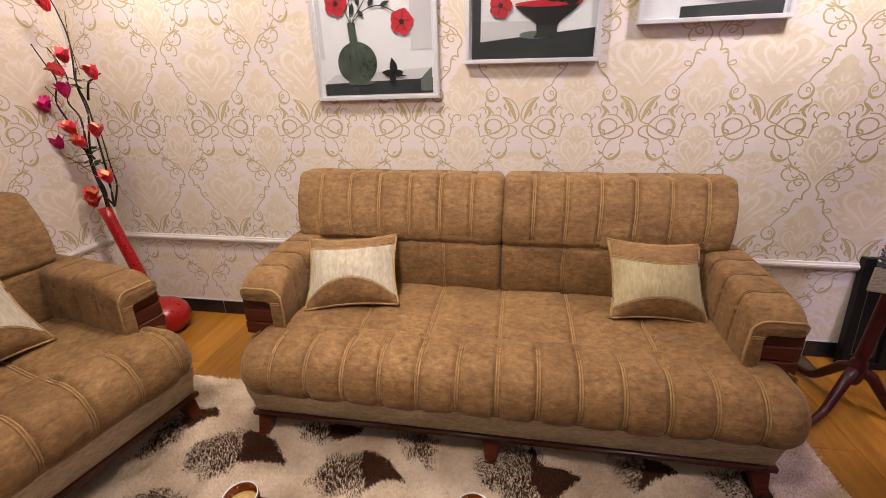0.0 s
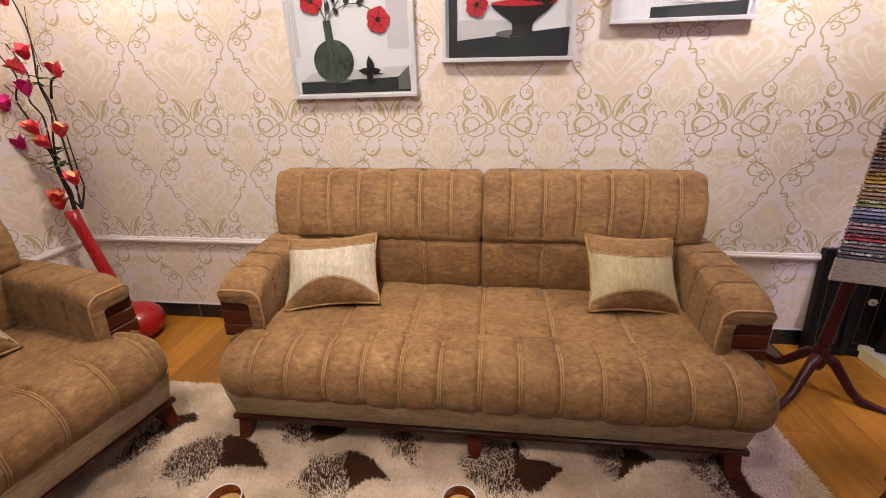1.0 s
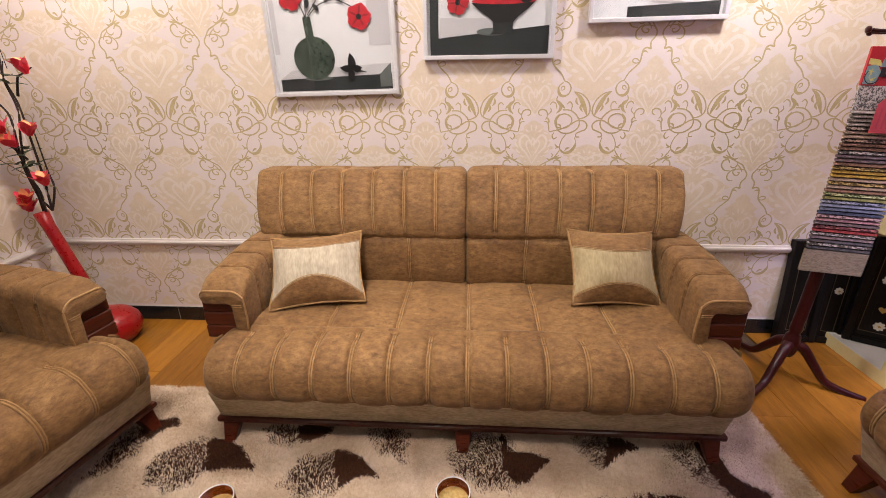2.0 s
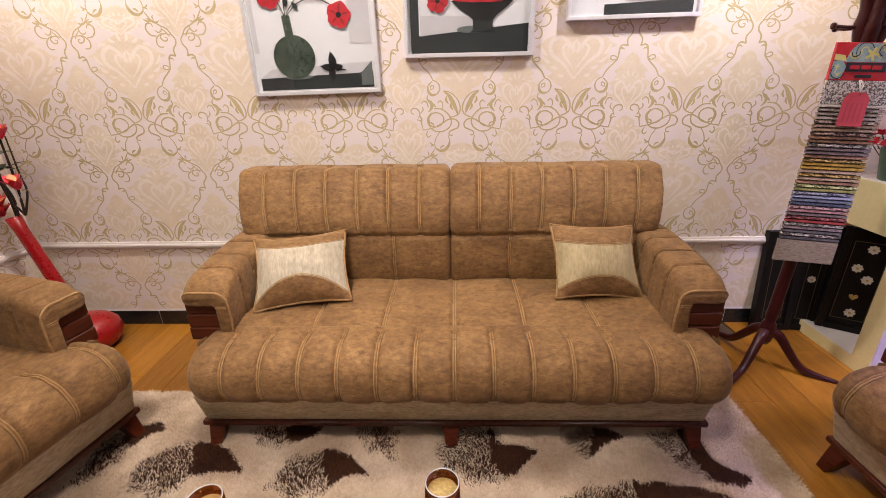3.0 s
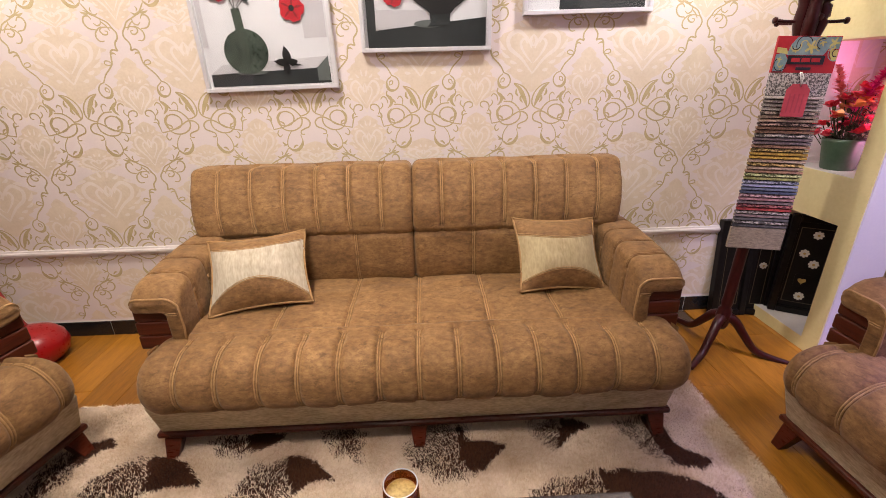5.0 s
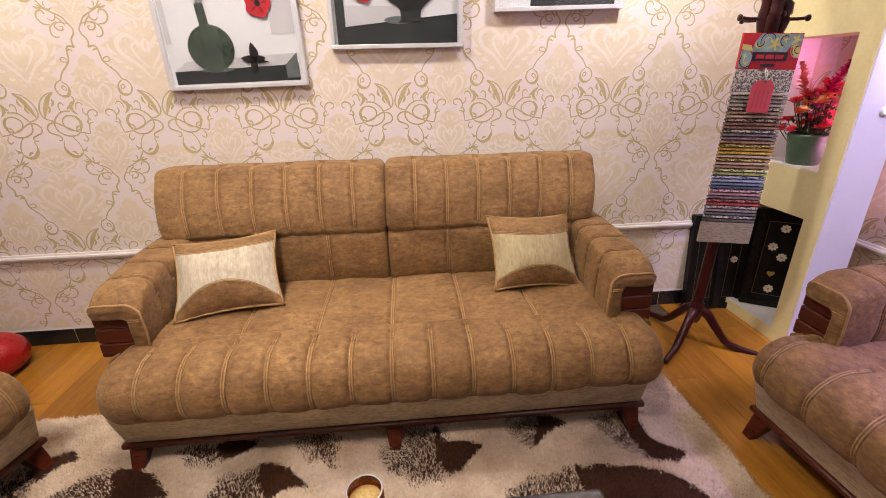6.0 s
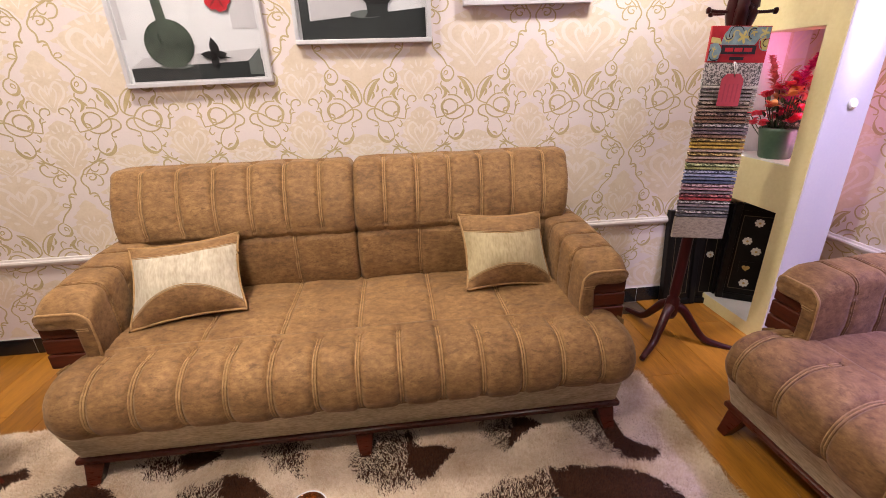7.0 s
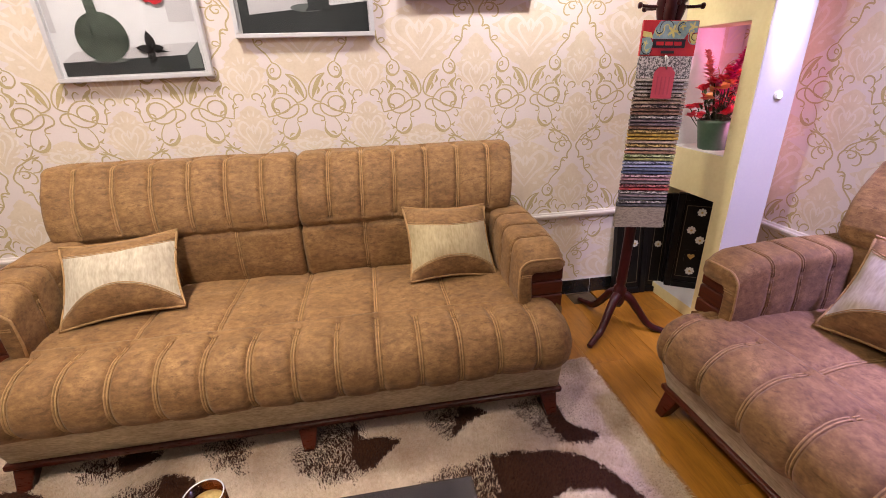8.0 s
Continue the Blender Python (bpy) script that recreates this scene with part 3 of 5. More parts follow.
    return ob


SOFA_X = 0.925
off = 0.017
upholstered("sofa", pose(SOFA_X, 0, 0), 0.975,
            [(-0.965, 0.001, [-0.138 - 0.1415 * k for k in range(6)], [-0.265, -0.53]),
             (-0.001, 0.942, [0.131 + 0.1395 * k for k in range(6)], [0.275, 0.54])],
            [off + 0.1338 * k for k in range(-6, 7)], [off + 0.2676 * k for k in (-2, -1, 0, 1, 2)],
            "long brown suede sofa with channelled seat roll on wooden rail", "sofa")

SMALL = 0.745
small = upholstered("sofa", pose(3.225, -0.945 - SMALL, 0, 0, 0, -88.5), SMALL,
                    [(-0.695, 0.001, [-0.155 - 0.155 * k for k in range(3)], [-0.155, -0.465]), (-0.001, 0.695, [0.155 + 0.155 * k for k in range(3)], [0.155, 0.465])],
                    [0.155 * k for k in range(-4, 5)], [0.31 * k for k in (-1, 0, 1)],
                    "small brown suede sofa with channelled seat roll on a wooden rail", "sofa", "small sofas facing each other", (0.042, 0.042), 0.008)
LEFT_TURN = 79.0
north_end = Matrix.Rotation(radians(LEFT_TURN), 4, "Z") @ Vector((SMALL, -0.92, 0))
copy_thing(small, pose(-0.352 - north_end.x, -0.838 - north_end.y, 0, 0, 0, LEFT_TURN))

# ---------------------------------------------------------------- throw pillows


def pillow_point(u, v, w, h, thick, side):
    a, b = 2 * u, 2 * v - 1
    puff = max(0.0, 1 - abs(a) ** 2.2) ** 0.72 * max(0.0, 1 - abs(b) ** 2.2) ** 0.66
    x = u * w * (1 - 0.095 * (1 - b * b))
    z = v * h + (0.5 - v) * h * 0.105 * (1 - a * a)
    return Vector((x, side * thick * puff + puff * (0.007 * noise.noise(Vector((u * 5 + w * 40, v * 5, side * 3))) + 0.0035 * noise.noise(Vector((u * 14, v * 11 + w * 40, side * 5)))), z))


def pillow_panel(low, high, w, h, thick, side, rows):
    """A strip of the cover between two lines v = low(u) and v = high(u)."""
    bm = bmesh.new()
    cols = 28
    grid = []
    for j in range(rows + 1):
        line = []
        for i in range(cols + 1):
            u = -0.5 + i / cols
            v = low(u) + (high(u) - low(u)) * j / rows
            line.append(bm.verts.new(pillow_point(u, v, w, h, thick, side)))
        grid.append(line)
    for a, b in zip(grid, grid[1:]):
        for i in range(cols):
            f = (a[i], a[i + 1], b[i + 1], b[i])
            bm.faces.new(f if side < 0 else f[::-1])
    return bm


def throw_pillow(m, w=0.385, h=0.318, thick=0.088, top=(0.865, 0.105), bottom=(0.09, 0.225), cloth=CREAM_LIGHT):
    ob = thing("throw_pillow", m, "brown suede throw pillow with a cream centre panel and piped edges", "throw pillow", "throw pillows on the seats")

    def arch(u):
        return bottom[0] + bottom[1] * (1 - 4 * u * u)

    def dip(u):
        return top[0] - top[1] * (1 - 4 * u * u)

    part("centre_panel", pillow_panel(arch, dip, w, h, thick, -1, 14), cloth, ob, "cream velvet panel", True)
    part("bottom_panel", pillow_panel(lambda u: 0.0, arch, w, h, thick, -1, 8), SUEDE, ob, "", True)
    part("top_panel", pillow_panel(dip, lambda u: 1.0, w, h, thick, -1, 6), SUEDE, ob, "", True)
    part("back_panel", pillow_panel(lambda u: 0.0, lambda u: 1.0, w, h, thick, 1, 16), SUEDE, ob, "", True)
    n = 24
    ring = [(-0.5 + i / n, 0.0) for i in range(n)] + [(0.5, i / n) for i in range(n)] + [(0.5 - i / n, 1.0) for i in range(n)] + [(-0.5, 1 - i / n) for i in range(n)]
    part("piping", tube([pillow_point(u, v, w, h, thick, -1) for u, v in ring], 0.0050, 7, True), SEAM, ob, "", True)
    for line in (arch, dip):
        for d in (-0.012, 0.012):
            pts = [pillow_point(-0.49 + 0.98 * i / 24, line(-0.49 + 0.98 * i / 24) + d, w, h, thick, -1) + Vector((0, -0.0005, 0)) for i in range(25)]
            part("stitching", tube(pts, 0.0016, 5), SEAM, ob, "", True)
    return ob


def pillow_pose(foot, right, top):
    """Stands on the middle of its lower edge, from that point, the way along the edge and the middle of the upper edge."""
    o, x = Vector(foot), Vector(right).normalized()
    z = (Vector(top) - o)
    z = (z - x * z.dot(x)).normalized()
    y = z.cross(x)
    return Matrix(((x.x, y.x, z.x, o.x), (x.y, y.y, z.y, o.y), (x.z, y.z, z.z, o.z), (0, 0, 0, 1)))


pillow = throw_pillow(pillow_pose((0.335, -0.700, 0.502), (0.36, 0.075, 0.012), (0.296, -0.483, 0.733)))
for foot, way, top in (((2.600, -1.420, 0.505), (0.07, -0.36, 0.0), (2.745, -1.41, 0.738)), ((-0.690, -1.265, 0.505), (0.05, 0.36, 0.0), (-0.865, -1.205, 0.735))):
    copy_thing(pillow, pillow_pose(foot, way, top))
throw_pillow(pillow_pose((1.532, -0.640, 0.497), (0.36, 0.03, -0.02), (1.567, -0.432, 0.745)), 0.362, 0.322, 0.086, (0.765, 0.105), (0.11, 0.11), CREAM)

# ---------------------------------------------------------------- pictures


def framed(x0, x1, z0, z1, label, tilt=0.0):
    """A glazed picture in a thin silver frame, hung on the north wall; returns the thing, whose origin is its lower left corner."""
    ob = thing("framed_picture", pose(x0, 0, z0, 0, tilt, 0), label, "picture", "three pictures in a row")
    w, h, t = x1 - x0, z1 - z0, 0.018
    for nm, b in (("frame_side", (0, t, t, h - t)), ("frame_side", (w - t, w, t, h - t)), ("frame_bottom", (0, w, 0, t)), ("frame_top", (0, w, h - t, h))):
        part(nm, box(b[0], b[1], -0.032, -0.002, b[2], b[3], 0.002), SILVER, ob, "thin silver-white moulding")
    part("print", box(t, w - t, -0.012, -0.006, t, h - t), PRINT_WHITE, ob, "white ground of the print")
    pane = part("glass", box(t, w - t, -0.026, -0.024, t, h - t), PANE, ob, "clear glass")
    pane.visible_shadow = False
    return ob, w, h


def ink(ob, name, pts, material, layer, label=""):
    return part(name, flat([(x, z - 0.011) for x, z in pts], -0.0125 - 0.0012 * layer), material, ob, label)


def leaf_pts(cx, cz, ang, length, width, n=8):
    c, s = math.cos(radians(ang)), math.sin(radians(ang))
    up = [(length * i / n, width / 2 * math.sin(math.pi * (i / n) ** 0.8)) for i in range(n + 1)]
    loop = up + [(x, -y) for x, y in up[-2:0:-1]]
    return [(cx + x * c - y * s, cz + x * s + y * c) for x, y in loop]


def poppy(ob, cx, cz, r, layer):
    pts = []
    for i in range(60):
        a = 2 * math.pi * i / 60
        q = r * (0.86 + 0.14 * abs(math.cos(2.5 * a)) + 0.03 * math.sin(11 * a))
        pts.append((cx + q * math.cos(a), cz + q * math.sin(a)))
    fl = ink(ob, "poppy", pts, PRINT_RED, layer, "red poppy")
    for k in range(5):
        a = 72 * k + 50 + 400 * cx
        part("petal_crease", flat(leaf_pts(cx + 0.2 * r * math.cos(radians(a)), cz - 0.011 + 0.2 * r * math.sin(radians(a)), a, r * 0.72, r * 0.16), -0.0125 - 0.0012 * (layer + 0.5)), PRINT_MAROON, fl)
    part("poppy_heart", flat(disc_pts(cx, cz - 0.011, r * 0.22, r * 0.22, 14), -0.0125 - 0.0012 * (layer + 1)), PRINT_BLACK, fl, "black heart")


def stroke(pts, width):
    """An outline round a line in the x-z plane."""
    line = smooth_line([(x, 0, z) for x, z in pts], 6)
    left, right = [], []
    for i, p in enumerate(line):
        d = (line[min(i + 1, len(line) - 1)] - line[max(i - 1, 0)]).normalized()
        nrm = Vector((-d.z, 0, d.x)) * width / 2
        left.append(((p + nrm).x, (p + nrm).z)), right.append(((p - nrm).x, (p - nrm).z))
    bm = bmesh.new()
    a = [bm.verts.new((x, 0, z)) for x, z in left]
    b = [bm.verts.new((x, 0, z)) for x, z in right]
    for i in range(len(a) - 1):
        f = bm.faces.new((a[i], b[i], b[i + 1], a[i + 1]))
        f.normal_update()
        if f.normal.y > 0:
            f.normal_flip()
    return bm


# vase with poppies and a butterfly
pic, pw, ph = framed(-0.006, 0.598, 1.277, 2.08, "silver-framed print of dark vase, red poppies and black butterfly", -1.0)
ink(pic, "table_side", [(0.03, 0.035), (0.572, 0.035), (0.572, 0.105), (0.03, 0.088)], PRINT_DARK, 1)
ink(pic, "table_face", [(0.03, 0.089), (0.51, 0.100), (0.568, 0.148), (0.09, 0.128)], PRINT_GREY, 2)
ink(pic, "table_end", [(0.515, 0.045), (0.570, 0.045), (0.570, 0.150), (0.515, 0.101)], PRINT_MID, 3)
ink(pic, "shade_block", [(0.475, 0.225), (0.575, 0.225), (0.575, 0.445), (0.475, 0.445)], PRINT_GREY, 1)
ink(pic, "shade_block", [(0.022, 0.20), (0.045, 0.20), (0.045, 0.46), (0.022, 0.46)], PRINT_GREY, 1)
ink(pic, "vase_shadow", disc_pts(0.218, 0.090, 0.070, 0.010, 20), PRINT_MID, 3)
ink(pic, "vase", disc_pts(0.208, 0.178, 0.098, 0.094, 32), PRINT_VASE, 4, "dark green-grey vase")
ink(pic, "vase_neck", [(0.180, 0.258), (0.220, 0.258), (0.212, 0.352), (0.174, 0.352)], PRINT_VASE, 5)
for line, wd in ((((0.188, 0.352), (0.17, 0.40), (0.145, 0.43)), 0.004), (((0.192, 0.352), (0.195, 0.45), (0.21, 0.58)), 0.004),
                 (((0.20, 0.352), (0.26, 0.40), (0.34, 0.415), (0.43, 0.375)), 0.004), (((0.20, 0.36), (0.27, 0.45), (0.31, 0.56)), 0.004)):
    stem_bm = stroke(line, wd)
    for v in stem_bm.verts:
        v.co.y = -0.0185
        v.co.z -= 0.011
    part("stem", stem_bm, PRINT_BLACK, pic)
for lf in ((0.20, 0.385, 80, 0.050, 0.022), (0.235, 0.42, 95, 0.055, 0.022), (0.285, 0.415, 60, 0.05, 0.022), (0.205, 0.45, 70, 0.05, 0.022), (0.34, 0.415, 20, 0.05, 0.018), (0.255, 0.375, 130, 0.04, 0.02), (0.30, 0.47, 50, 0.05, 0.022)):
    ink(pic, "printed_leaf", leaf_pts(*lf), PRINT_DARK, 6)
poppy(pic, 0.128, 0.435, 0.056, 6)
poppy(pic, 0.438, 0.345, 0.056, 6)
for lf in ((0.390, 0.122, 98, 0.076, 0.038), (0.394, 0.124, 172, 0.070, 0.032), (0.388, 0.124, 10, 0.046, 0.032), (0.396, 0.121, -8, 0.060, 0.008), (0.388, 0.124, -114, 0.050, 0.032)):
    ink(pic, "butterfly_wing", leaf_pts(*lf), PRINT_BLACK, 7, "black butterfly wing")

# bowl with poppies
pic, pw, ph = framed(0.720, 1.309, 1.432, 2.23, "silver-framed print of dark footed bowl and red poppy")
ink(pic, "slab_side", [(0.03, 0.03), (0.565, 0.03), (0.565, 0.148), (0.03, 0.098)], PRINT_DARK, 1)
ink(pic, "slab_edge", [(0.03, 0.03), (0.068, 0.10), (0.068, 0.70), (0.03, 0.70)], PRINT_DARK, 2)
ink(pic, "slab_shade", [(0.075, 0.10), (0.33, 0.126), (0.33, 0.178), (0.075, 0.185)], PRINT_GREY, 1)
ink(pic, "bowl_shadow", disc_pts(0.31, 0.125, 0.07, 0.016, 20), PRINT_MID, 2)
ink(pic, "bowl_foot", [(0.300, 0.112), (0.415, 0.120), (0.402, 0.138), (0.405, 0.166), (0.312, 0.162), (0.316, 0.130)], PRINT_DARK, 3)
ink(pic, "bowl", [(0.215, 0.240), (0.255, 0.208), (0.300, 0.178), (0.318, 0.160), (0.404, 0.162), (0.424, 0.184), (0.470, 0.216), (0.505, 0.252)], PRINT_BLACK, 4, "dark footed bowl")
ink(pic, "bowl_mouth", disc_pts(0.360, 0.246, 0.143, 0.013, 24), PRINT_RED, 5)
poppy(pic, 0.155, 0.243, 0.050, 6)
for lf in ((0.40, 0.25, 40, 0.10, 0.05), (0.42, 0.25, 100, 0.09, 0.05), (0.40, 0.255, 150, 0.09, 0.04), (0.43, 0.25, 10, 0.07, 0.04)):
    ink(pic, "printed_leaf", leaf_pts(*lf), PRINT_BLACK, 6)

# slab and low dome
pic, pw, ph = framed(1.452, 2.040, 1.570, 2.37, "silver-framed pale print with a dark slab and a grey dome", -0.6)
ink(pic, "slab_side", [(0.165, 0.03), (0.555, 0.03), (0.555, 0.085), (0.165, 0.072)], PRINT_DARK, 1)
ink(pic, "dome", disc_pts(0.365, 0.080, 0.105, 0.060, 24, 0, 180), PRINT_GREY, 2)

# ---------------------------------------------------------------- niche column in the corner
COL_X0, COL_X1, COL_Y = 2.850, 3.040, -0.512
NICHE_Y0, NICHE_Y1 = -0.045, -0.415
column = thing("niche_column", pose(0, 0, 0), "pale yellow plastered partition with an upper niche and a lower opening", "partition", kind="structure")


def pier(nm, y0, y1, z0, z1, mat_=YELLOW):
    part(nm, box(COL_X0, COL_X1, y0, y1, z0, z1), mat_, column)


pier("front_pier", COL_Y + 0.006, NICHE_Y1, 0.0, ROOM_Z)
pier("back_pier", NICHE_Y0, 0.0, 0.0, ROOM_Z)
pier("kerb", NICHE_Y1, NICHE_Y0, 0.0, 0.062)
pier("middle_band", NICHE_Y1, NICHE_Y0, 0.652, 0.868)
pier("top_band", NICHE_Y1, NICHE_Y0, 1.434, ROOM_Z)
part("niche_lining", box(COL_X0 + 0.003, COL_X1, NICHE_Y0 - 0.004, NICHE_Y0, 0.868, 1.434), NICHE_WHITE, column, "white niche side")
part("niche_shelf", box(COL_X0 + 0.003, COL_X1, NICHE_Y1, NICHE_Y0 - 0.004, 0.868, 0.872), NICHE_WHITE, column, "white niche shelf")
part("opening_sill", box(COL_X0 + 0.003, COL_X1, NICHE_Y1, NICHE_Y0, 0.062, 0.066), NICHE_WHITE, column, "white sill of the opening")
part("end_panel", box(COL_X0 + 0.004, COL_X1 + 0.004, COL_Y, COL_Y + 0.006, 0.0, ROOM_Z), LILAC, column, "pale painted end face, lilac light partly in its colour")
sw = thing("wall_light_switch", pose(2.962, COL_Y, 1.138), "small round white lit switch on the column end", "light switch")
part("switch_plate", lathe([(0.020, 0.0), (0.021, 0.003), (0.019, 0.008), (0.015, 0.010)], 24), WHITE_PLASTIC, sw, smooth=True, m=pose(0, 0, 0, 90, 0, 0))
part("switch_button", lathe([(0.014, 0.009), (0.013, 0.012), (0.008, 0.014)], 24), SWITCH_GLOW, sw, "softly glowing button", m=pose(0, 0, 0, 90, 0, 0))

# pink strips: one over the niche, one behind the column on the wall side
solid("pink_strip_light", box(COL_X1 - 0.05, COL_X1 - 0.035, NICHE_Y1 + 0.001, NICHE_Y1 + 0.009, 0.90, 1.42, 0.002), LAMP_PINK, "slim upright pink strip light inside the niche", "strip light", "pink strip lights")
solid("pink_strip_light", box(COL_X1 + 0.002, COL_X1 + 0.010, -0.40, -0.39, 0.60, 2.30, 0.002), LAMP_PINK, "slim upright pink strip light behind the column", "strip light", "pink strip lights")
niche_lamp = area_lamp("niche_strip_lamp", pose(COL_X1 - 0.055, NICHE_Y1 + 0.012, 1.16, 90, 0, 4), 0.02, 0.9, PINK, "RECTANGLE")
niche_lamp.data.size_y, niche_lamp.data.spread = 0.5, radians(75)
gap_lamp = area_lamp("gap_strip_lamp", pose(COL_X1 + 0.014, -0.395, 1.45, 90, 0, -90), 0.02, 0.5, (1.0, 0.58, 0.86), "RECTANGLE")
gap_lamp.data.size_y = 1.6

# ---------------------------------------------------------------- flower pot in the niche
pot = thing("potted_flowers", pose(2.945, -0.225, 0.872), "red and pink artificial flowers in a dull green pot", "potted plant")
part("pot", lathe([(0.062, 0.0), (0.066, 0.006), (0.080, 0.10), (0.086, 0.128), (0.086, 0.142), (0.079, 0.144), (0.075, 0.130), (0.0005, 0.128)], 28), POT_GREEN, pot, "dull green tapered pot", True)


def petal_mesh(bm, base, ang, tilt, length, width, curl=0.3):
    """A cupped petal from base, turned by ang about z and lifted by tilt degrees."""
    m = Matrix.Translation(base) @ Matrix.Rotation(radians(ang), 4, "Z") @ Matrix.Rotation(radians(-tilt), 4, "Y")
    rows = []
    for i in range(5):
        t = i / 4
        w = width * math.sin(math.pi * min(1.0, 0.12 + 0.80 * t)) / 2
        z = -curl * length * t * t
        rows.append([bm.verts.new(m @ Vector((length * t, k * w, z + 0.25 * w * abs(k)))) for k in (-1, 0, 1)])
    for a, b in zip(rows, rows[1:]):
        for k in range(2):
            bm.faces.new((a[k], a[k + 1], b[k + 1], b[k]))


rng = random.Random(5)
blooms, tips, greens, stems = bmesh.new(), bmesh.new(), bmesh.new(), bmesh.new()
for i in range(44):
    a, r = rng.uniform(0, 360), rng.uniform(0.02, 0.150)
    c = Vector((r * math.cos(radians(a)) * 0.8, r * math.sin(radians(a)) * 1.05, rng.uniform(0.20, 0.375) - 0.45 * r))
    target = blooms if rng.random() < 0.78 else tips
    for k in range(9):
        petal_mesh(target, c, k * 80 + rng.uniform(-12, 12), rng.uniform(10, 70), rng.uniform(0.030, 0.042), 0.036, 0.1)
    joined(stems, tube([(c.x * 0.3, c.y * 0.3, 0.12), tuple(c * 0.7), tuple(c)], 0.0022, 5))
for i in range(120):
    a, r = rng.uniform(0, 360), rng.uniform(0.01, 0.11)
    c = Vector((r * math.cos(radians(a)) * 0.8, r * math.sin(radians(a)), rng.uniform(0.13, 0.27)))
    petal_mesh(greens, c, rng.uniform(0, 360), rng.uniform(-10, 60), rng.uniform(0.03, 0.055), 0.016)
for sx, sy, h, lean, tone, words in ((-0.02, 0.03, 0.455, 0.10, PETAL_SALMON, "salmon feathery spike"), (-0.03, -0.03, 0.455, -0.10, PETAL_PINK, "magenta feathery spike"), (0.03, -0.05, 0.42, -0.12, PETAL_SALMON, "salmon feathery spike")):
    spikes = bmesh.new()
    for k in range(90):
        t = k / 90
        p = Vector((sx, sy + lean * t, 0.26 + (h - 0.26) * t))
        petal_mesh(spikes, p, rng.uniform(0, 360), rng.uniform(30, 60), 0.060 * (1 - 0.65 * t), 0.021)
    joined(stems, tube([(0, sy * 0.4, 0.12), (sx, sy, 0.26), (sx, sy + lean, h)], 0.002, 5))
    part("flower_spike", spikes, tone, pot, words)
part("blossoms", blooms, PETAL_RED, pot, "red blossoms")
part("orange_blossoms", tips, PETAL_TIP, pot, "orange and peach blossoms")
part("leaves", greens, LEAF, pot, "dark green leaves")
part("foliage", stems, LEAF, pot)

# ---------------------------------------------------------------- black lacquer panels in the lower opening


def lacquer_panel(m, w, h, flowers, label):
    ob = thing("lacquer_panel", m, label, "lacquer panel", "black lacquer panels")
    t, b = 0.022, 0.035
    part("panel_board", box(b, w - b, -0.006, 0.010, b, h - b), BLACK_LACQUER, ob)
    for nm, q in (("frame_side", (0, b, 0, h)), ("frame_side", (w - b, w, 0, h)), ("frame_bottom", (b, w - b, 0, b)), ("frame_top", (b, w - b, h - b, h))):
        part(nm, box(q[0], q[1], -t, t, q[2], q[3], 0.006), BLACK_LACQUER, ob)
    x0, x1, z0, z1 = b + 0.014, w - b - 0.014, b + 0.03, h - b - 0.03
    for q in ((x0, x1, z0, z0 + 0.003), (x0, x1, z1 - 0.003, z1), (x0, x0 + 0.003, z0 + 0.003, z1 - 0.003), (x1 - 0.003, x1, z0 + 0.003, z1 - 0.003)):
        part("inlay_line", box(q[0], q[1], -0.0075, -0.006, q[2], q[3]), DULL_GOLD, ob, "thin dull gold inlay line")
    for fx, fz, r in flowers:
        pts = []
        for i in range(48):
            a = 2 * math.pi * i / 48
            q = r * (0.72 + 0.28 * abs(math.cos(4 * a)))
            pts.append((fx + q * math.cos(a), fz + q * math.sin(a)))
        fl = part("inlay_flower", slab_of(pts, -0.006, -0.010), SHELL, ob, "white shell flower inlay")
        part("flower_heart", slab_of(disc_pts(fx, fz, r * 0.25, r * 0.25, 12), -0.010, -0.013), GOLD, fl)
    return ob


right_panel = lacquer_panel(pose(2.885, -0.130, 0.067, 0, 0, -32), 0.235, 0.555,
                            [(0.125, 0.455, 0.023), (0.090, 0.350, 0.023), (0.140, 0.295, 0.024), (0.120, 0.105, 0.024)],
                            "black lacquer panel with white flowers and small gold heart inlay")
heart = [(0.112 + 0.018 * 0.0625 * 16 * math.sin(a) ** 3, 0.195 + 0.018 * 0.0625 * (13 * math.cos(a) - 5 * math.cos(2 * a) - 2 * math.cos(3 * a) - math.cos(4 * a))) for a in [2 * math.pi * i / 40 for i in range(40)]]
part("inlay_plate", slab_of([(0.08, 0.165), (0.145, 0.165), (0.145, 0.232), (0.08, 0.232)], -0.006, -0.0075), BLACK_LACQUER, right_panel)
part("inlay_heart", slab_of(heart, -0.0075, -0.012), GOLD, right_panel, "small gold heart inlay")
lacquer_panel(pose(2.775, -0.06, 0.0, -4, 0, -15), 0.155, 0.60, [(0.078, 0.42, 0.02), (0.078, 0.30, 0.02)], "narrow plain black lacquer panel leaning at the opening")
lacquer_panel(pose(2.595, -0.075, 0.0, -6, 0, 0), 0.20, 0.565, [(0.12, 0.44, 0.022), (0.12, 0.31, 0.022)], "black lacquer panel with white flower inlays, leaning on the wall")

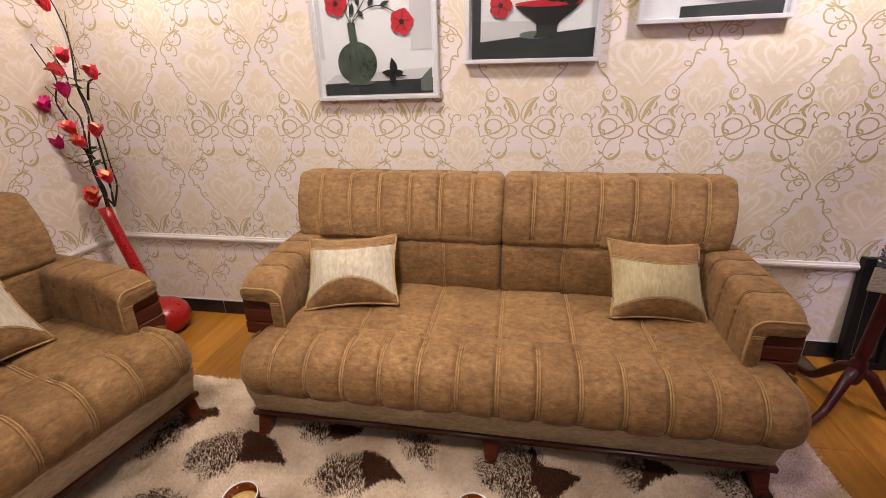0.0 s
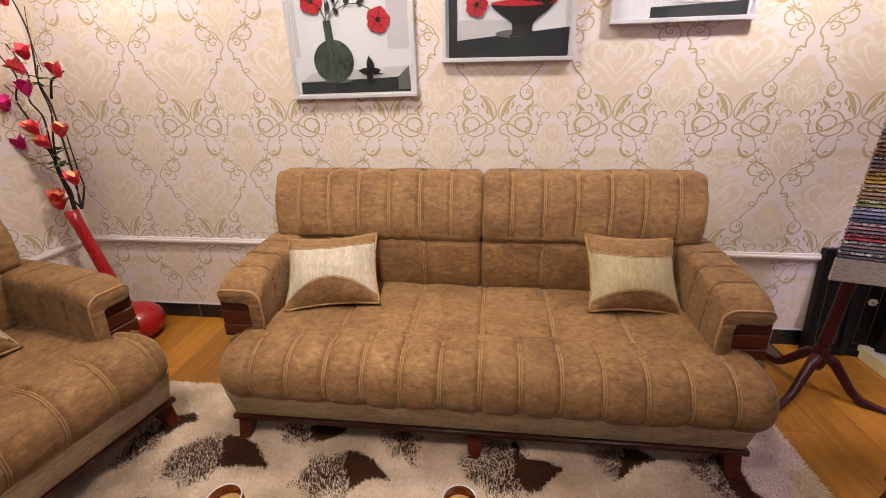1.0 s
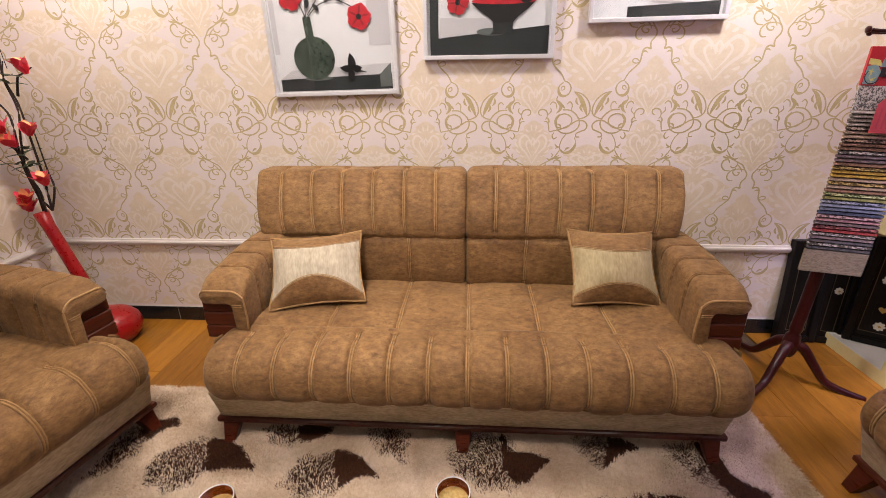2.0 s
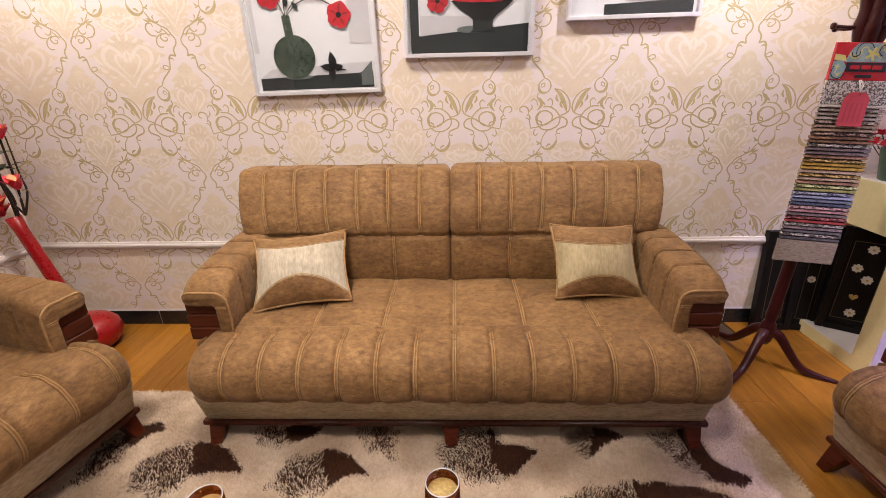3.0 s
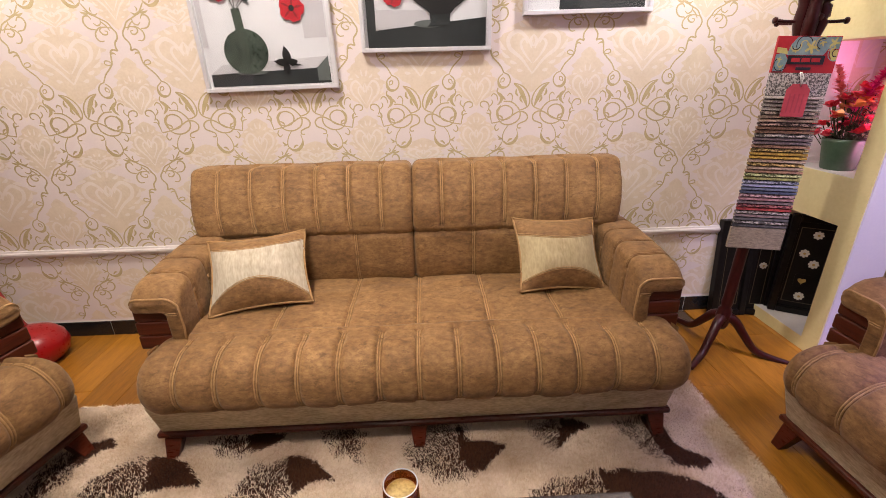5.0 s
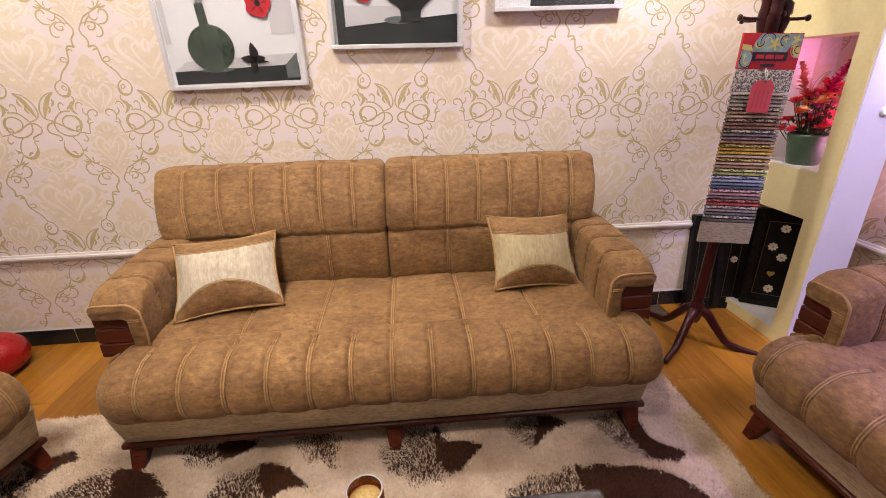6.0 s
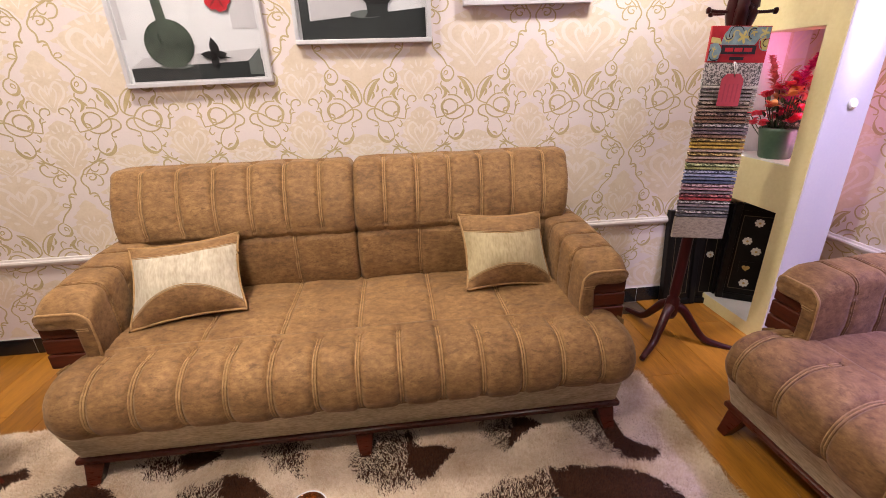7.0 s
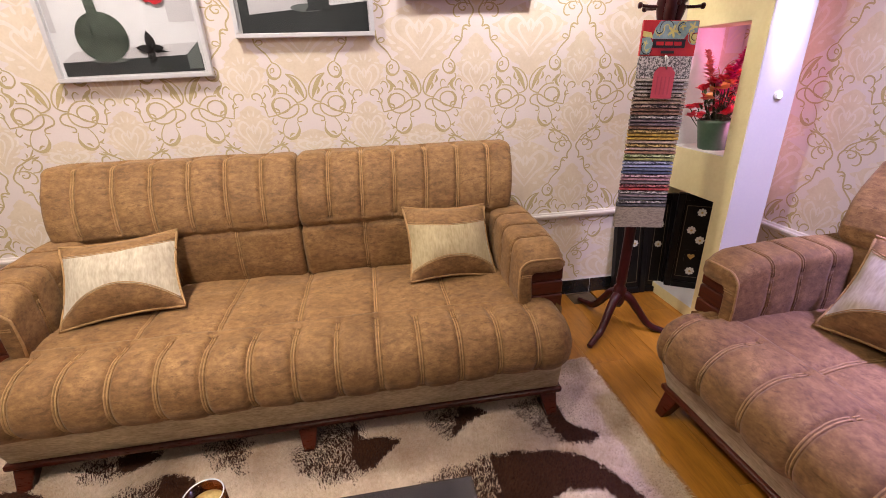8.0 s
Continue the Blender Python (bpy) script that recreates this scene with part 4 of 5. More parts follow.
# ---------------------------------------------------------------- coat stand with the hanging sample card
STAND = pose(2.420, -0.400, 0, 0, 2.4, 0)
stand = thing("coat_stand", STAND, "dark mahogany tripod coat stand with turned pole and pegs", "coat stand")
part("pole", lathe([(0.022, 0.13), (0.030, 0.15), (0.034, 0.20), (0.030, 0.235), (0.020, 0.25), (0.026, 0.27), (0.024, 0.30), (0.025, 0.70), (0.022, 1.30), (0.021, 1.42),
                    (0.030, 1.435), (0.034, 1.45)], 24), DARK_MAHOGANY, stand, smooth=True)
head_bm = bmesh.new()
for k in range(5):
    a = radians(72 * k + 18)
    c, s = math.cos(a), math.sin(a)
    line = smooth_line([(0.016 * c, 0.016 * s, 1.43), (0.034 * c, 0.034 * s, 1.49), (0.036 * c, 0.036 * s, 1.56), (0.075 * c, 0.075 * s, 1.70), (0.12 * c, 0.12 * s, 1.78)], 5)
    joined(head_bm, tube([tuple(p) for p in line], lambda t: 0.026 - 0.010 * t, 10))
part("crown", head_bm, DARK_MAHOGANY, stand, "carved crown of five flaring ribs", True)
for a in (-12, 168, 60, 110):
    c, s = math.cos(radians(a)), math.sin(radians(a))
    peg = tube([(0.02 * c, 0.02 * s, 1.487), (0.09 * c, 0.09 * s, 1.489), (0.118 * c, 0.118 * s, 1.492)], 0.0062, 10)
    joined(peg, tube([(0.116 * c, 0.116 * s, 1.492), (0.120 * c, 0.120 * s, 1.492), (0.128 * c, 0.128 * s, 1.493), (0.131 * c, 0.131 * s, 1.493)], lambda t: 0.012 if 0.2 < t < 0.8 else 0.008, 12))
    part("peg", peg, DARK_MAHOGANY, stand, smooth=True)
part("boss", lathe([(0.0, -0.012), (0.011, -0.008), (0.014, 0.0), (0.011, 0.007), (0.0, 0.009)], 12, cap=False), DARK_MAHOGANY, stand, smooth=True, m=pose(0.0, -0.040, 1.50, 90, 0, 0))
for ang, reach_ in ((100, 0.295), (217, 0.275), (-27, 0.315)):
    c, s = math.cos(radians(ang)), math.sin(radians(ang))
    line = smooth_line([(0.015 * c, 0.015 * s, 0.195), (0.055 * c, 0.055 * s, 0.178), (0.105 * c, 0.105 * s, 0.115), (0.165 * c, 0.165 * s, 0.045), (0.23 * c, 0.23 * s, 0.024), (reach_ * c, reach_ * s, 0.012)], 5)
    foot = tube([tuple(p) for p in line], lambda t: 0.025 - 0.012 * t, 10)
    part("foot", foot, DARK_MAHOGANY, stand, smooth=True)

card = thing("fabric_sample_card", pose(2.313, -0.461, 0.590, -3.0, 2.3, -11) @ Matrix.Diagonal((0.88, 1, 0.98, 1)), "hanging fabric sample card with coloured swatches and pink tag", "sample card")
CW, CH = 0.248, 0.868
part("backing_board", box(0.012, CW - 0.012, 0.011, 0.015, 0.01, CH - 0.005), CARD_BLACK, card)
part("header", box(0, CW, -0.004, 0.010, CH - 0.132, CH, 0.0015), CARD_RED, card, "red printed header")


def header_shape(nm, pts, material, layer, label=""):
    part(nm, flat(pts, -0.0045 - (0.0030 if layer == 3 else 0.0008 * layer)), material, card, label)


header_shape("header_print", [(0.045, CH - 0.068), (0.055, CH - 0.030), (0.075, CH - 0.003), (0.245, CH - 0.003), (0.245, CH - 0.045), (0.205, CH - 0.045), (0.19, CH - 0.068), (0.10, CH - 0.068)], CARD_BLUE, 1, "blue scroll print")
header_shape("header_print", [(0.003, CH - 0.060), (0.003, CH - 0.040), (0.040, CH - 0.045), (0.052, CH - 0.066)], CARD_YELLOW, 1)
header_shape("header_print", [(0.212, CH - 0.050), (0.245, CH - 0.048), (0.245, CH - 0.090), (0.225, CH - 0.085)], CARD_YELLOW, 1)
header_shape("header_print", [(0.003, CH - 0.128), (0.003, CH - 0.066), (0.035, CH - 0.06), (0.055, CH - 0.085), (0.045, CH - 0.128)], CARD_BLUE, 1)
for cx, cz, r in ((0.135, CH - 0.040, 0.026), (0.222, CH - 0.024, 0.021), (0.175, CH - 0.022, 0.016), (0.075, CH - 0.05, 0.012), (0.215, CH - 0.045, 0.013), (0.02, CH - 0.085, 0.011), (0.03, CH - 0.115, 0.010)):
    header_shape("header_flower", [(cx + r * (0.65 + 0.35 * math.cos(5 * a)) * math.cos(a), cz + r * (0.65 + 0.35 * math.cos(5 * a)) * math.sin(a)) for a in [2 * math.pi * i / 40 for i in range(40)]], CARD_YELLOW, 2, "yellow printed flower")
for k, (cx, cz, r) in enumerate(((0.105, CH - 0.030, 0.030), (0.175, CH - 0.028, 0.026), (0.235, CH - 0.060, 0.028), (0.030, CH - 0.100, 0.026), (0.075, CH - 0.035, 0.020))):
    for d in (1.0, 0.72, 0.45):
        ring = stroke([(min(CW - 0.003, cx + r * d * math.cos(radians(a))), min(CH - 0.003, cz + r * d * math.sin(radians(a)))) for a in range(20 + 40 * k, 221 + 40 * k, 25)], 0.0032)
        for v in ring.verts:
            v.co.y = -0.0064 - 0.0001 * k
        part("header_scroll", ring, (CARD_BLACK, CARD_YELLOW, CARD_BLUE)[(k + int(d * 3)) % 3], card)
header_shape("brand_plate", [(0.052, CH - 0.102), (0.198, CH - 0.102), (0.198, CH - 0.070), (0.052, CH - 0.070)], CARD_BLACK, 3, "black plate with a red mark")
for k in range(3):
    part("brand_mark", slab_of([(0.068 + 0.040 * k, CH - 0.093), (0.102 + 0.040 * k, CH - 0.093), (0.102 + 0.040 * k, CH - 0.079), (0.068 + 0.040 * k, CH - 0.079)], -0.0080, -0.0084), CARD_RED, card)
part("name_bar", slab_of([(0.095, CH - 0.123), (0.155, CH - 0.123), (0.155, CH - 0.112), (0.095, CH - 0.112)], -0.0055, -0.006), CARD_BLACK, card)
SWATCH_TONES = ("grey grey grey grey flecked_taupe taupe taupe flecked_brown brown brown flecked_grey mauve mauve brown flecked_mustard mustard mustard taupe "
                "flecked_mustard taupe brown flecked_lime olive flecked_blue blue slate navy flecked_pink pink mauve flecked_red red "
                "flecked_grey mauve black flecked_grey black").split()
TONE = {"grey": ((0.14, 0.115, 0.10), (0.42, 0.37, 0.32)), "taupe": ((0.13, 0.085, 0.058), (0.39, 0.285, 0.20)), "brown": ((0.075, 0.034, 0.020), (0.30, 0.165, 0.10)),
        "mustard": ((0.22, 0.125, 0.014), (0.56, 0.36, 0.06)), "olive": ((0.09, 0.09, 0.025), (0.32, 0.31, 0.11)), "lime": ((0.18, 0.20, 0.05), (0.45, 0.48, 0.18)),
        "blue": ((0.085, 0.095, 0.15), (0.27, 0.29, 0.40)), "slate": ((0.035, 0.042, 0.075), (0.13, 0.15, 0.215)), "mauve": ((0.085, 0.058, 0.062), (0.235, 0.175, 0.175)), "navy": ((0.016, 0.02, 0.045), (0.075, 0.088, 0.145)), "pink": ((0.19, 0.085, 0.095), (0.44, 0.25, 0.255)),
        "red": ((0.12, 0.009, 0.012), (0.38, 0.05, 0.045)), "black": ((0.012, 0.011, 0.013), (0.10, 0.09, 0.095))}
TONE_MAT = {k: surface("swatch_" + k, a, b, 60.0, 160.0, 0.85, 0.5, (1, 1, 2.5), contrast=(0.42, 0.58), fine_mix=0.5, vary=0.12) for k, (a, b) in TONE.items()}
for k in ("taupe", "brown", "grey", "mustard", "lime", "blue", "pink", "red"):
    a, b = TONE[k]
    TONE_MAT["flecked_" + k] = surface("swatch_flecked_" + k, tuple(0.35 * c for c in a), tuple(0.9 * c + 0.10 for c in b), 75.0, 150.0, 0.85, 0.5, (0.7, 1, 1.4),
                                       contrast=(0.46, 0.56), fine_mix=0.35, vary=0.05)
SPECKLE = surface("swatch_speckled", (0.10, 0.09, 0.09), (0.62, 0.58, 0.55), 150.0, 260.0, 0.85, 0.5, contrast=(0.46, 0.54), fine_mix=0.3)
SAND = surface("swatch_sand", (0.20, 0.155, 0.115), (0.36, 0.29, 0.22), 60.0, 260.0, 0.9, 0.5, (1, 1, 4), contrast=(0.4, 0.6))
part("top_swatch", box(0.002, CW - 0.002, -0.004, 0.010, CH - 0.218, CH - 0.133, 0.002), SPECKLE, card, "black and white speckled swatch")
z_top = CH - 0.219
pitch = (z_top - 0.098) / len(SWATCH_TONES)
for k, tone in enumerate(SWATCH_TONES):
    z1 = z_top - pitch * k
    lip = box(0.001 + 0.0015 * math.sin(k * 2.1), CW - 0.001 + 0.0015 * math.sin(k * 1.3), -0.004, 0.011, z1 - pitch * 0.80, z1, 0.004, 2)
    for v in lip.verts:
        v.co.y -= 0.006 * (z1 - v.co.z) / pitch
    part("swatch", lip, TONE_MAT[tone], card, tone.replace("_", " ") + " fabric swatch edge")
part("bottom_swatch", box(0.0, CW, -0.006, 0.010, 0.0, 0.097, 0.003), SAND, card, "sandy woven swatch")
tag = part("price_tag", slab_of([(0.075, CH - 0.298), (0.170, CH - 0.298), (0.170, CH - 0.196), (0.150, CH - 0.174), (0.095, CH - 0.174), (0.075, CH - 0.196)], -0.016, -0.0175), TAG_PINK, card, "pink cardboard tag")
for k in range(4):
    part("tag_writing", slab_of([(0.092 + 0.018 * k, CH - 0.282), (0.098 + 0.018 * k, CH - 0.282), (0.098 + 0.018 * k, CH - 0.212), (0.092 + 0.018 * k, CH - 0.212)], -0.0175, -0.0180), TAG_INK, tag)
part("string", tube([(0.125, -0.005, CH - 0.130), (0.129, -0.020, CH - 0.150), (0.126, -0.0185, CH - 0.183), (0.117, -0.020, CH - 0.150), (0.120, -0.005, CH - 0.130)], 0.0022, 6), STRING, tag, "white string", True)

# ---------------------------------------------------------------- floor vase with magnolia branches
vase = thing("floor_vase", pose(-1.055, -0.235, 0), "tall slender red lacquer floor vase with a round bulb foot", "vase")
part("bulb_foot", lathe([(0.05, 0.0), (0.105, 0.006), (0.138, 0.04), (0.150, 0.085), (0.140, 0.130), (0.110, 0.165), (0.070, 0.185), (0.02, 0.192)], 36), VASE_RED, vase, "round glossy red foot", True)
part("vase_neck", lathe([(0.045, 0.0), (0.036, 0.04), (0.033, 0.15), (0.030, 0.35), (0.029, 0.52), (0.034, 0.60), (0.029, 0.602), (0.025, 0.55), (0.0005, 0.54)], 28), VASE_RED, vase, smooth=True,
     m=pose(-0.065, 0.035, 0.155, 0, -14.5, 0))
branches = thing("magnolia_branches", pose(-1.262, -0.175, 0.70), "dark artificial magnolia branches with red and pink blossoms", "flowers")
BR = {"a": [(0.023, 0.04), (0.03, 0.143), (0.0, 0.25), (0.026, 0.40), (0.067, 0.54), (0.05, 0.675), (0.073, 0.80), (0.082, 0.90), (0.063, 1.0), (0.045, 1.05)],
      "b": [(0.005, 0.04), (0.004, 0.22), (-0.036, 0.40), (-0.079, 0.513), (-0.108, 0.596), (-0.065, 0.70), (-0.106, 0.78), (-0.148, 0.865)],
      "c": [(0.014, 0.04), (-0.021, 0.25), (-0.012, 0.37), (0.0, 0.513), (-0.044, 0.596), (-0.005, 0.70), (-0.035, 0.79), (-0.069, 0.847)],
      "d": [(0.040, 0.04), (0.057, 0.22), (0.06, 0.40), (0.06, 0.568), (0.034, 0.675), (0.057, 0.753)],
      "e": [(0.036, 0.04), (0.089, 0.16), (0.085, 0.25), (0.084, 0.428)], "f": [(0.06, 0.60), (0.09, 0.68), (0.125, 0.70), (0.176, 0.725)],
      "g": [(0.02, 0.04), (-0.01, 0.08), (-0.045, 0.10)], "h": [(-0.02, 0.30), (-0.08, 0.36), (-0.135, 0.39)]}
BR = {k: [(x, 0.006 * (n - 4), z) for x, z in pts] for n, (k, pts) in enumerate(BR.items())}
for k, pts in BR.items():
    part("branch", tube([tuple(p) for p in smooth_line(pts, 6)], lambda t: 0.0062 - 0.0034 * t, 7), BARK, branches, smooth=True)


def blossom(at, size, lean, seed, pinkish):
    r2 = random.Random(seed)
    cup, rim = bmesh.new(), bmesh.new()
    for k in range(6):
        petal_mesh(cup, Vector((0, 0, 0)), k * 60 + r2.uniform(-10, 10), r2.uniform(55, 78), size * r2.uniform(0.85, 1.05), size * 0.62, 0.12)
    for k in range(3):
        petal_mesh(rim, Vector((0, 0, size * 0.25)), k * 120 + 30, r2.uniform(50, 70), size * 0.78, size * 0.5, 0.1)
    m = Matrix.Translation(at) @ Matrix.Rotation(radians(lean[0]), 4, "X") @ Matrix.Rotation(radians(lean[1]), 4, "Y")
    fl = part("blossom", cup, PETAL_PINK if pinkish else PETAL_RED, branches, "magenta blossom" if pinkish else "red blossom with peach heart", True, m)
    part("inner_petals", rim, PETAL_PINK if pinkish else PETAL_TIP, fl, "", True)


BLOOMS = [(0.045, 0.995, 0), (0.036, 0.775, 0), (0.023, 0.715, 0), (0.185, 0.695, 0), (-0.016, 0.615, 1), (-0.157, 0.545, 1), (-0.027, 0.435, 0),
          (0.094, 0.42, 0), (0.007, 0.37, 0), (-0.137, 0.36, 1), (0.093, 0.18, 0), (-0.054, 0.085, 0), (-0.043, 0.045, 0)]
for i, (bx, bz, pk) in enumerate(BLOOMS):
    r3 = random.Random(i)
    blossom((bx, -0.03 - 0.02 * r3.random(), bz), 0.080, (r3.uniform(0, 25), r3.uniform(-30, 30)), i, pk)
for i, (bx, bz) in enumerate(((0.065, 0.688), (0.062, 0.655), (0.034, 0.355), (-0.045, 0.28), (0.06, 0.282), (0.0, 0.326), (0.02, 0.27))):
    lf = bmesh.new()
    for k in range(3):
        petal_mesh(lf, Vector((bx, -0.02, bz)), 120 * k + 40 * i, 10 + 12 * k, 0.070, 0.032)
    part("leaf", lf, LEAF, branches, "dark green leaf")
for i, (x0_, z0_, x1_, z1_) in enumerate(((-0.03, 0.22, -0.267, 0.353), (-0.10, 0.58, -0.26, 0.778), (0.06, 0.72, 0.08, 1.0))):
    twig = tube([tuple(p) for p in smooth_line([(x0_, 0, z0_), ((x0_ + x1_) / 2, -0.01, (z0_ + z1_) / 2 + 0.02), (x1_, 0, z1_)], 6)], 0.0016, 5)
    part("twig", twig, BARK, branches)
    buds = bmesh.new()
    for k in range(10):
        t = (k + 1) / 10
        petal_mesh(buds, Vector((x0_ + (x1_ - x0_) * t, -0.004, z0_ + (z1_ - z0_) * t + 0.02 * math.sin(math.pi * t))), 70 * k, 40, 0.014, 0.009)
    part("buds", buds, PETAL_TIP, branches, "small pale buds")

# ---------------------------------------------------------------- coffee table and amber glasses
TX0, TX1, TY0, TY1, TZ = 0.435, 1.385, -2.06, -1.578, 0.53
table = thing("coffee_table", pose(0, 0, 0), "dark glossy coffee table standing on the rug", "coffee table")
part("tabletop", box(TX0, TX1, TY0, TY1, TZ - 0.035, TZ, 0.006), TABLE_TOP, table)
part("apron", box(TX0 + 0.05, TX1 - 0.05, TY0 + 0.05, TY1 - 0.05, TZ - 0.10, TZ - 0.035), TABLE_TOP, table)
for lx in (TX0 + 0.09, TX1 - 0.09):
    for ly in (TY0 + 0.09, TY1 - 0.09):
        part("leg", box(lx - 0.025, lx + 0.025, ly - 0.025, ly + 0.025, 0.014, TZ - 0.10, 0.004), TABLE_TOP, table)
glass_cup = thing("amber_glass", pose(0.922, -1.628, TZ + 0.001), "amber glass tumbler with pale yellow wax, on the table", "candle glass", "amber glasses on the table")
part("glass_body", lathe([(0.002, 0.0), (0.026, 0.0), (0.030, 0.006), (0.0345, 0.055), (0.0325, 0.114), (0.0295, 0.114), (0.0315, 0.055), (0.027, 0.012), (0.002, 0.010)], 32, cap=False), AMBER, glass_cup, "amber glass", True)
part("wax", lathe([(0.002, 0.012), (0.0255, 0.013), (0.0302, 0.050), (0.0292, 0.092), (0.026, 0.094), (0.002, 0.092)], 28), WAX, glass_cup, "golden yellow wax", True)
part("rim", tube([(0.031 * math.cos(2 * math.pi * k / 32), 0.031 * math.sin(2 * math.pi * k / 32), 0.1143) for k in range(32)], 0.0012, 6, True), SILVER, glass_cup, "bright rim of the glass", True)
copy_thing(glass_cup, pose(0.490, -1.668, TZ + 0.001, 0, 0, 60))

# ---------------------------------------------------------------- rug
RX0, RX1, RY0, RY1 = -0.80, 2.135, -2.45, -0.640
# brown patches: a solid tail and a speckled body, each a rounded outline on the floor
SOLID, SPECKLED = [], []


def rounded(pts):
    return [(p.x, p.y) for p in smooth_line([(x, y, 0) for x, y in pts], 4, True)]


def patch(solid_pts, speckled_pts):
    if solid_pts:
        SOLID.append(rounded(solid_pts))
    if speckled_pts:
        SPECKLED.append(rounded(speckled_pts))


patch([(-0.42, -0.88), (-0.355, -0.834), (-0.30, -0.829), (-0.247, -0.863), (-0.30, -0.895), (-0.34, -0.965)], [(-0.43, -0.87), (-0.345, -0.965), (-0.345, -1.09), (-0.44, -1.13), (-0.48, -0.96)])
patch([(-0.09, -0.923), (0.017, -0.936), (0.09, -0.993), (0.163, -1.076), (0.064, -1.070), (-0.015, -1.091), (-0.06, -1.01)], [(-0.05, -0.917), (-0.20, -0.955), (-0.262, -1.065), (-0.225, -1.140), (-0.11, -1.170), (-0.03, -1.150), (0.0, -1.03)])
patch([(0.25, -0.82), (0.385, -0.83), (0.378, -0.885), (0.28, -0.918)], [(0.10, -0.85), (0.27, -0.83), (0.30, -0.925), (0.19, -0.958)])
patch([(0.434, -0.962), (0.503, -0.968), (0.568, -1.016), (0.628, -1.079), (0.55, -1.084), (0.495, -1.122), (0.447, -1.04)], [(0.46, -0.960), (0.325, -0.99), (0.285, -1.058), (0.280, -1.125), (0.377, -1.175), (0.47, -1.170), (0.50, -1.10)])
patch(None, [(0.53, -0.83), (0.69, -0.83), (0.73, -0.988), (0.69, -1.004), (0.60, -0.962)])
patch([(1.09, -0.825), (1.115, -0.925), (1.228, -0.937), (1.238, -0.977), (1.168, -1.053), (1.11, -1.070), (1.08, -0.97)], [(0.90, -0.85), (1.10, -0.83), (1.15, -0.949), (1.15, -1.060), (1.052, -1.120), (0.965, -1.085), (0.88, -1.005)])
patch([(1.52, -0.835), (1.602, -0.888), (1.561, -0.915), (1.51, -0.939), (1.445, -0.987), (1.47, -0.90)], [(1.35, -0.835), (1.55, -0.835), (1.48, -0.96), (1.40, -0.985)])
patch([(1.83, -0.85), (1.893, -0.895), (1.905, -1.000), (1.955, -1.046), (1.992, -1.062), (1.945, -1.108), (1.865, -1.096), (1.825, -0.985)], [(1.71, -0.865), (1.87, -0.85), (1.893, -1.07), (1.85, -1.096), (1.755, -1.010)])
# the large crescent in front, and two patches that the table half hides
patch([(1.56, -1.100), (1.62, -1.092), (1.74, -1.104), (1.86, -1.142), (1.945, -1.227), (2.005, -1.355), (1.95, -1.38), (1.90, -1.315), (1.82, -1.285), (1.72, -1.295), (1.66, -1.42), (1.56, -1.45), (1.55, -1.26)],
      [(1.29, -1.165), (1.42, -1.112), (1.60, -1.098), (1.64, -1.22), (1.60, -1.42), (1.40, -1.36), (1.31, -1.26)])
patch([(-0.14, -1.30), (-0.02, -1.33), (0.05, -1.38), (-0.08, -1.40)], [(-0.34, -1.28), (-0.20, -1.22), (-0.08, -1.28), (-0.10, -1.40), (-0.28, -1.38)])


def within(x, y, loop):
    """Which points lie inside the outline, and how far each is from its edge."""
    inside, near = np.zeros(x.shape, bool), np.full(x.shape, 9.0)
    for (x0, y0), (x1, y1) in zip(loop, loop[1:] + loop[:1]):
        if y0 != y1:
            inside ^= ((y0 > y) != (y1 > y)) & (x < (x1 - x0) * (y - y0) / (y1 - y0) + x0)
        ex, ey = x1 - x0, y1 - y0
        t = np.clip(((x - x0) * ex + (y - y0) * ey) / (ex * ex + ey * ey + 1e-12), 0, 1)
        near = np.minimum(near, np.hypot(x - x0 - t * ex, y - y0 - t * ey))
    return inside, near


def dark_share(x, y):
    """How much of the pile is brown there; x and y are arrays."""
    wx = 0.010 * np.sin(43 * x + 31 * y) + 0.005 * np.sin(131 * y - 97 * x) + 0.003 * np.sin(290 * x + 170 * y)
    wy = 0.010 * np.sin(37 * y - 53 * x + 1.0) + 0.005 * np.sin(120 * x + 88 * y)
    best = np.zeros_like(x)
    for loop in SPECKLED:
        xs, ys = [p[0] for p in loop], [p[1] for p in loop]
        q = np.nonzero((x > min(xs) - 0.05) & (x < max(xs) + 0.05) & (y > min(ys) - 0.05) & (y < max(ys) + 0.05))[0]
        inside, near = within(x[q] + wx[q], y[q] + wy[q], loop)
        best[q] = np.maximum(best[q], np.where(inside, 0.54 + 0.32 * np.clip(near / 0.045, 0, 1), 0.0))
    for loop in SOLID:
        xs, ys = [p[0] for p in loop], [p[1] for p in loop]
        q = np.nonzero((x > min(xs) - 0.05) & (x < max(xs) + 0.05) & (y > min(ys) - 0.05) & (y < max(ys) + 0.05))[0]
        inside, near = within(x[q] + 0.4 * wx[q], y[q] + 0.4 * wy[q], loop)
        best[q] = np.where(inside, 1.0, best[q])
    return best


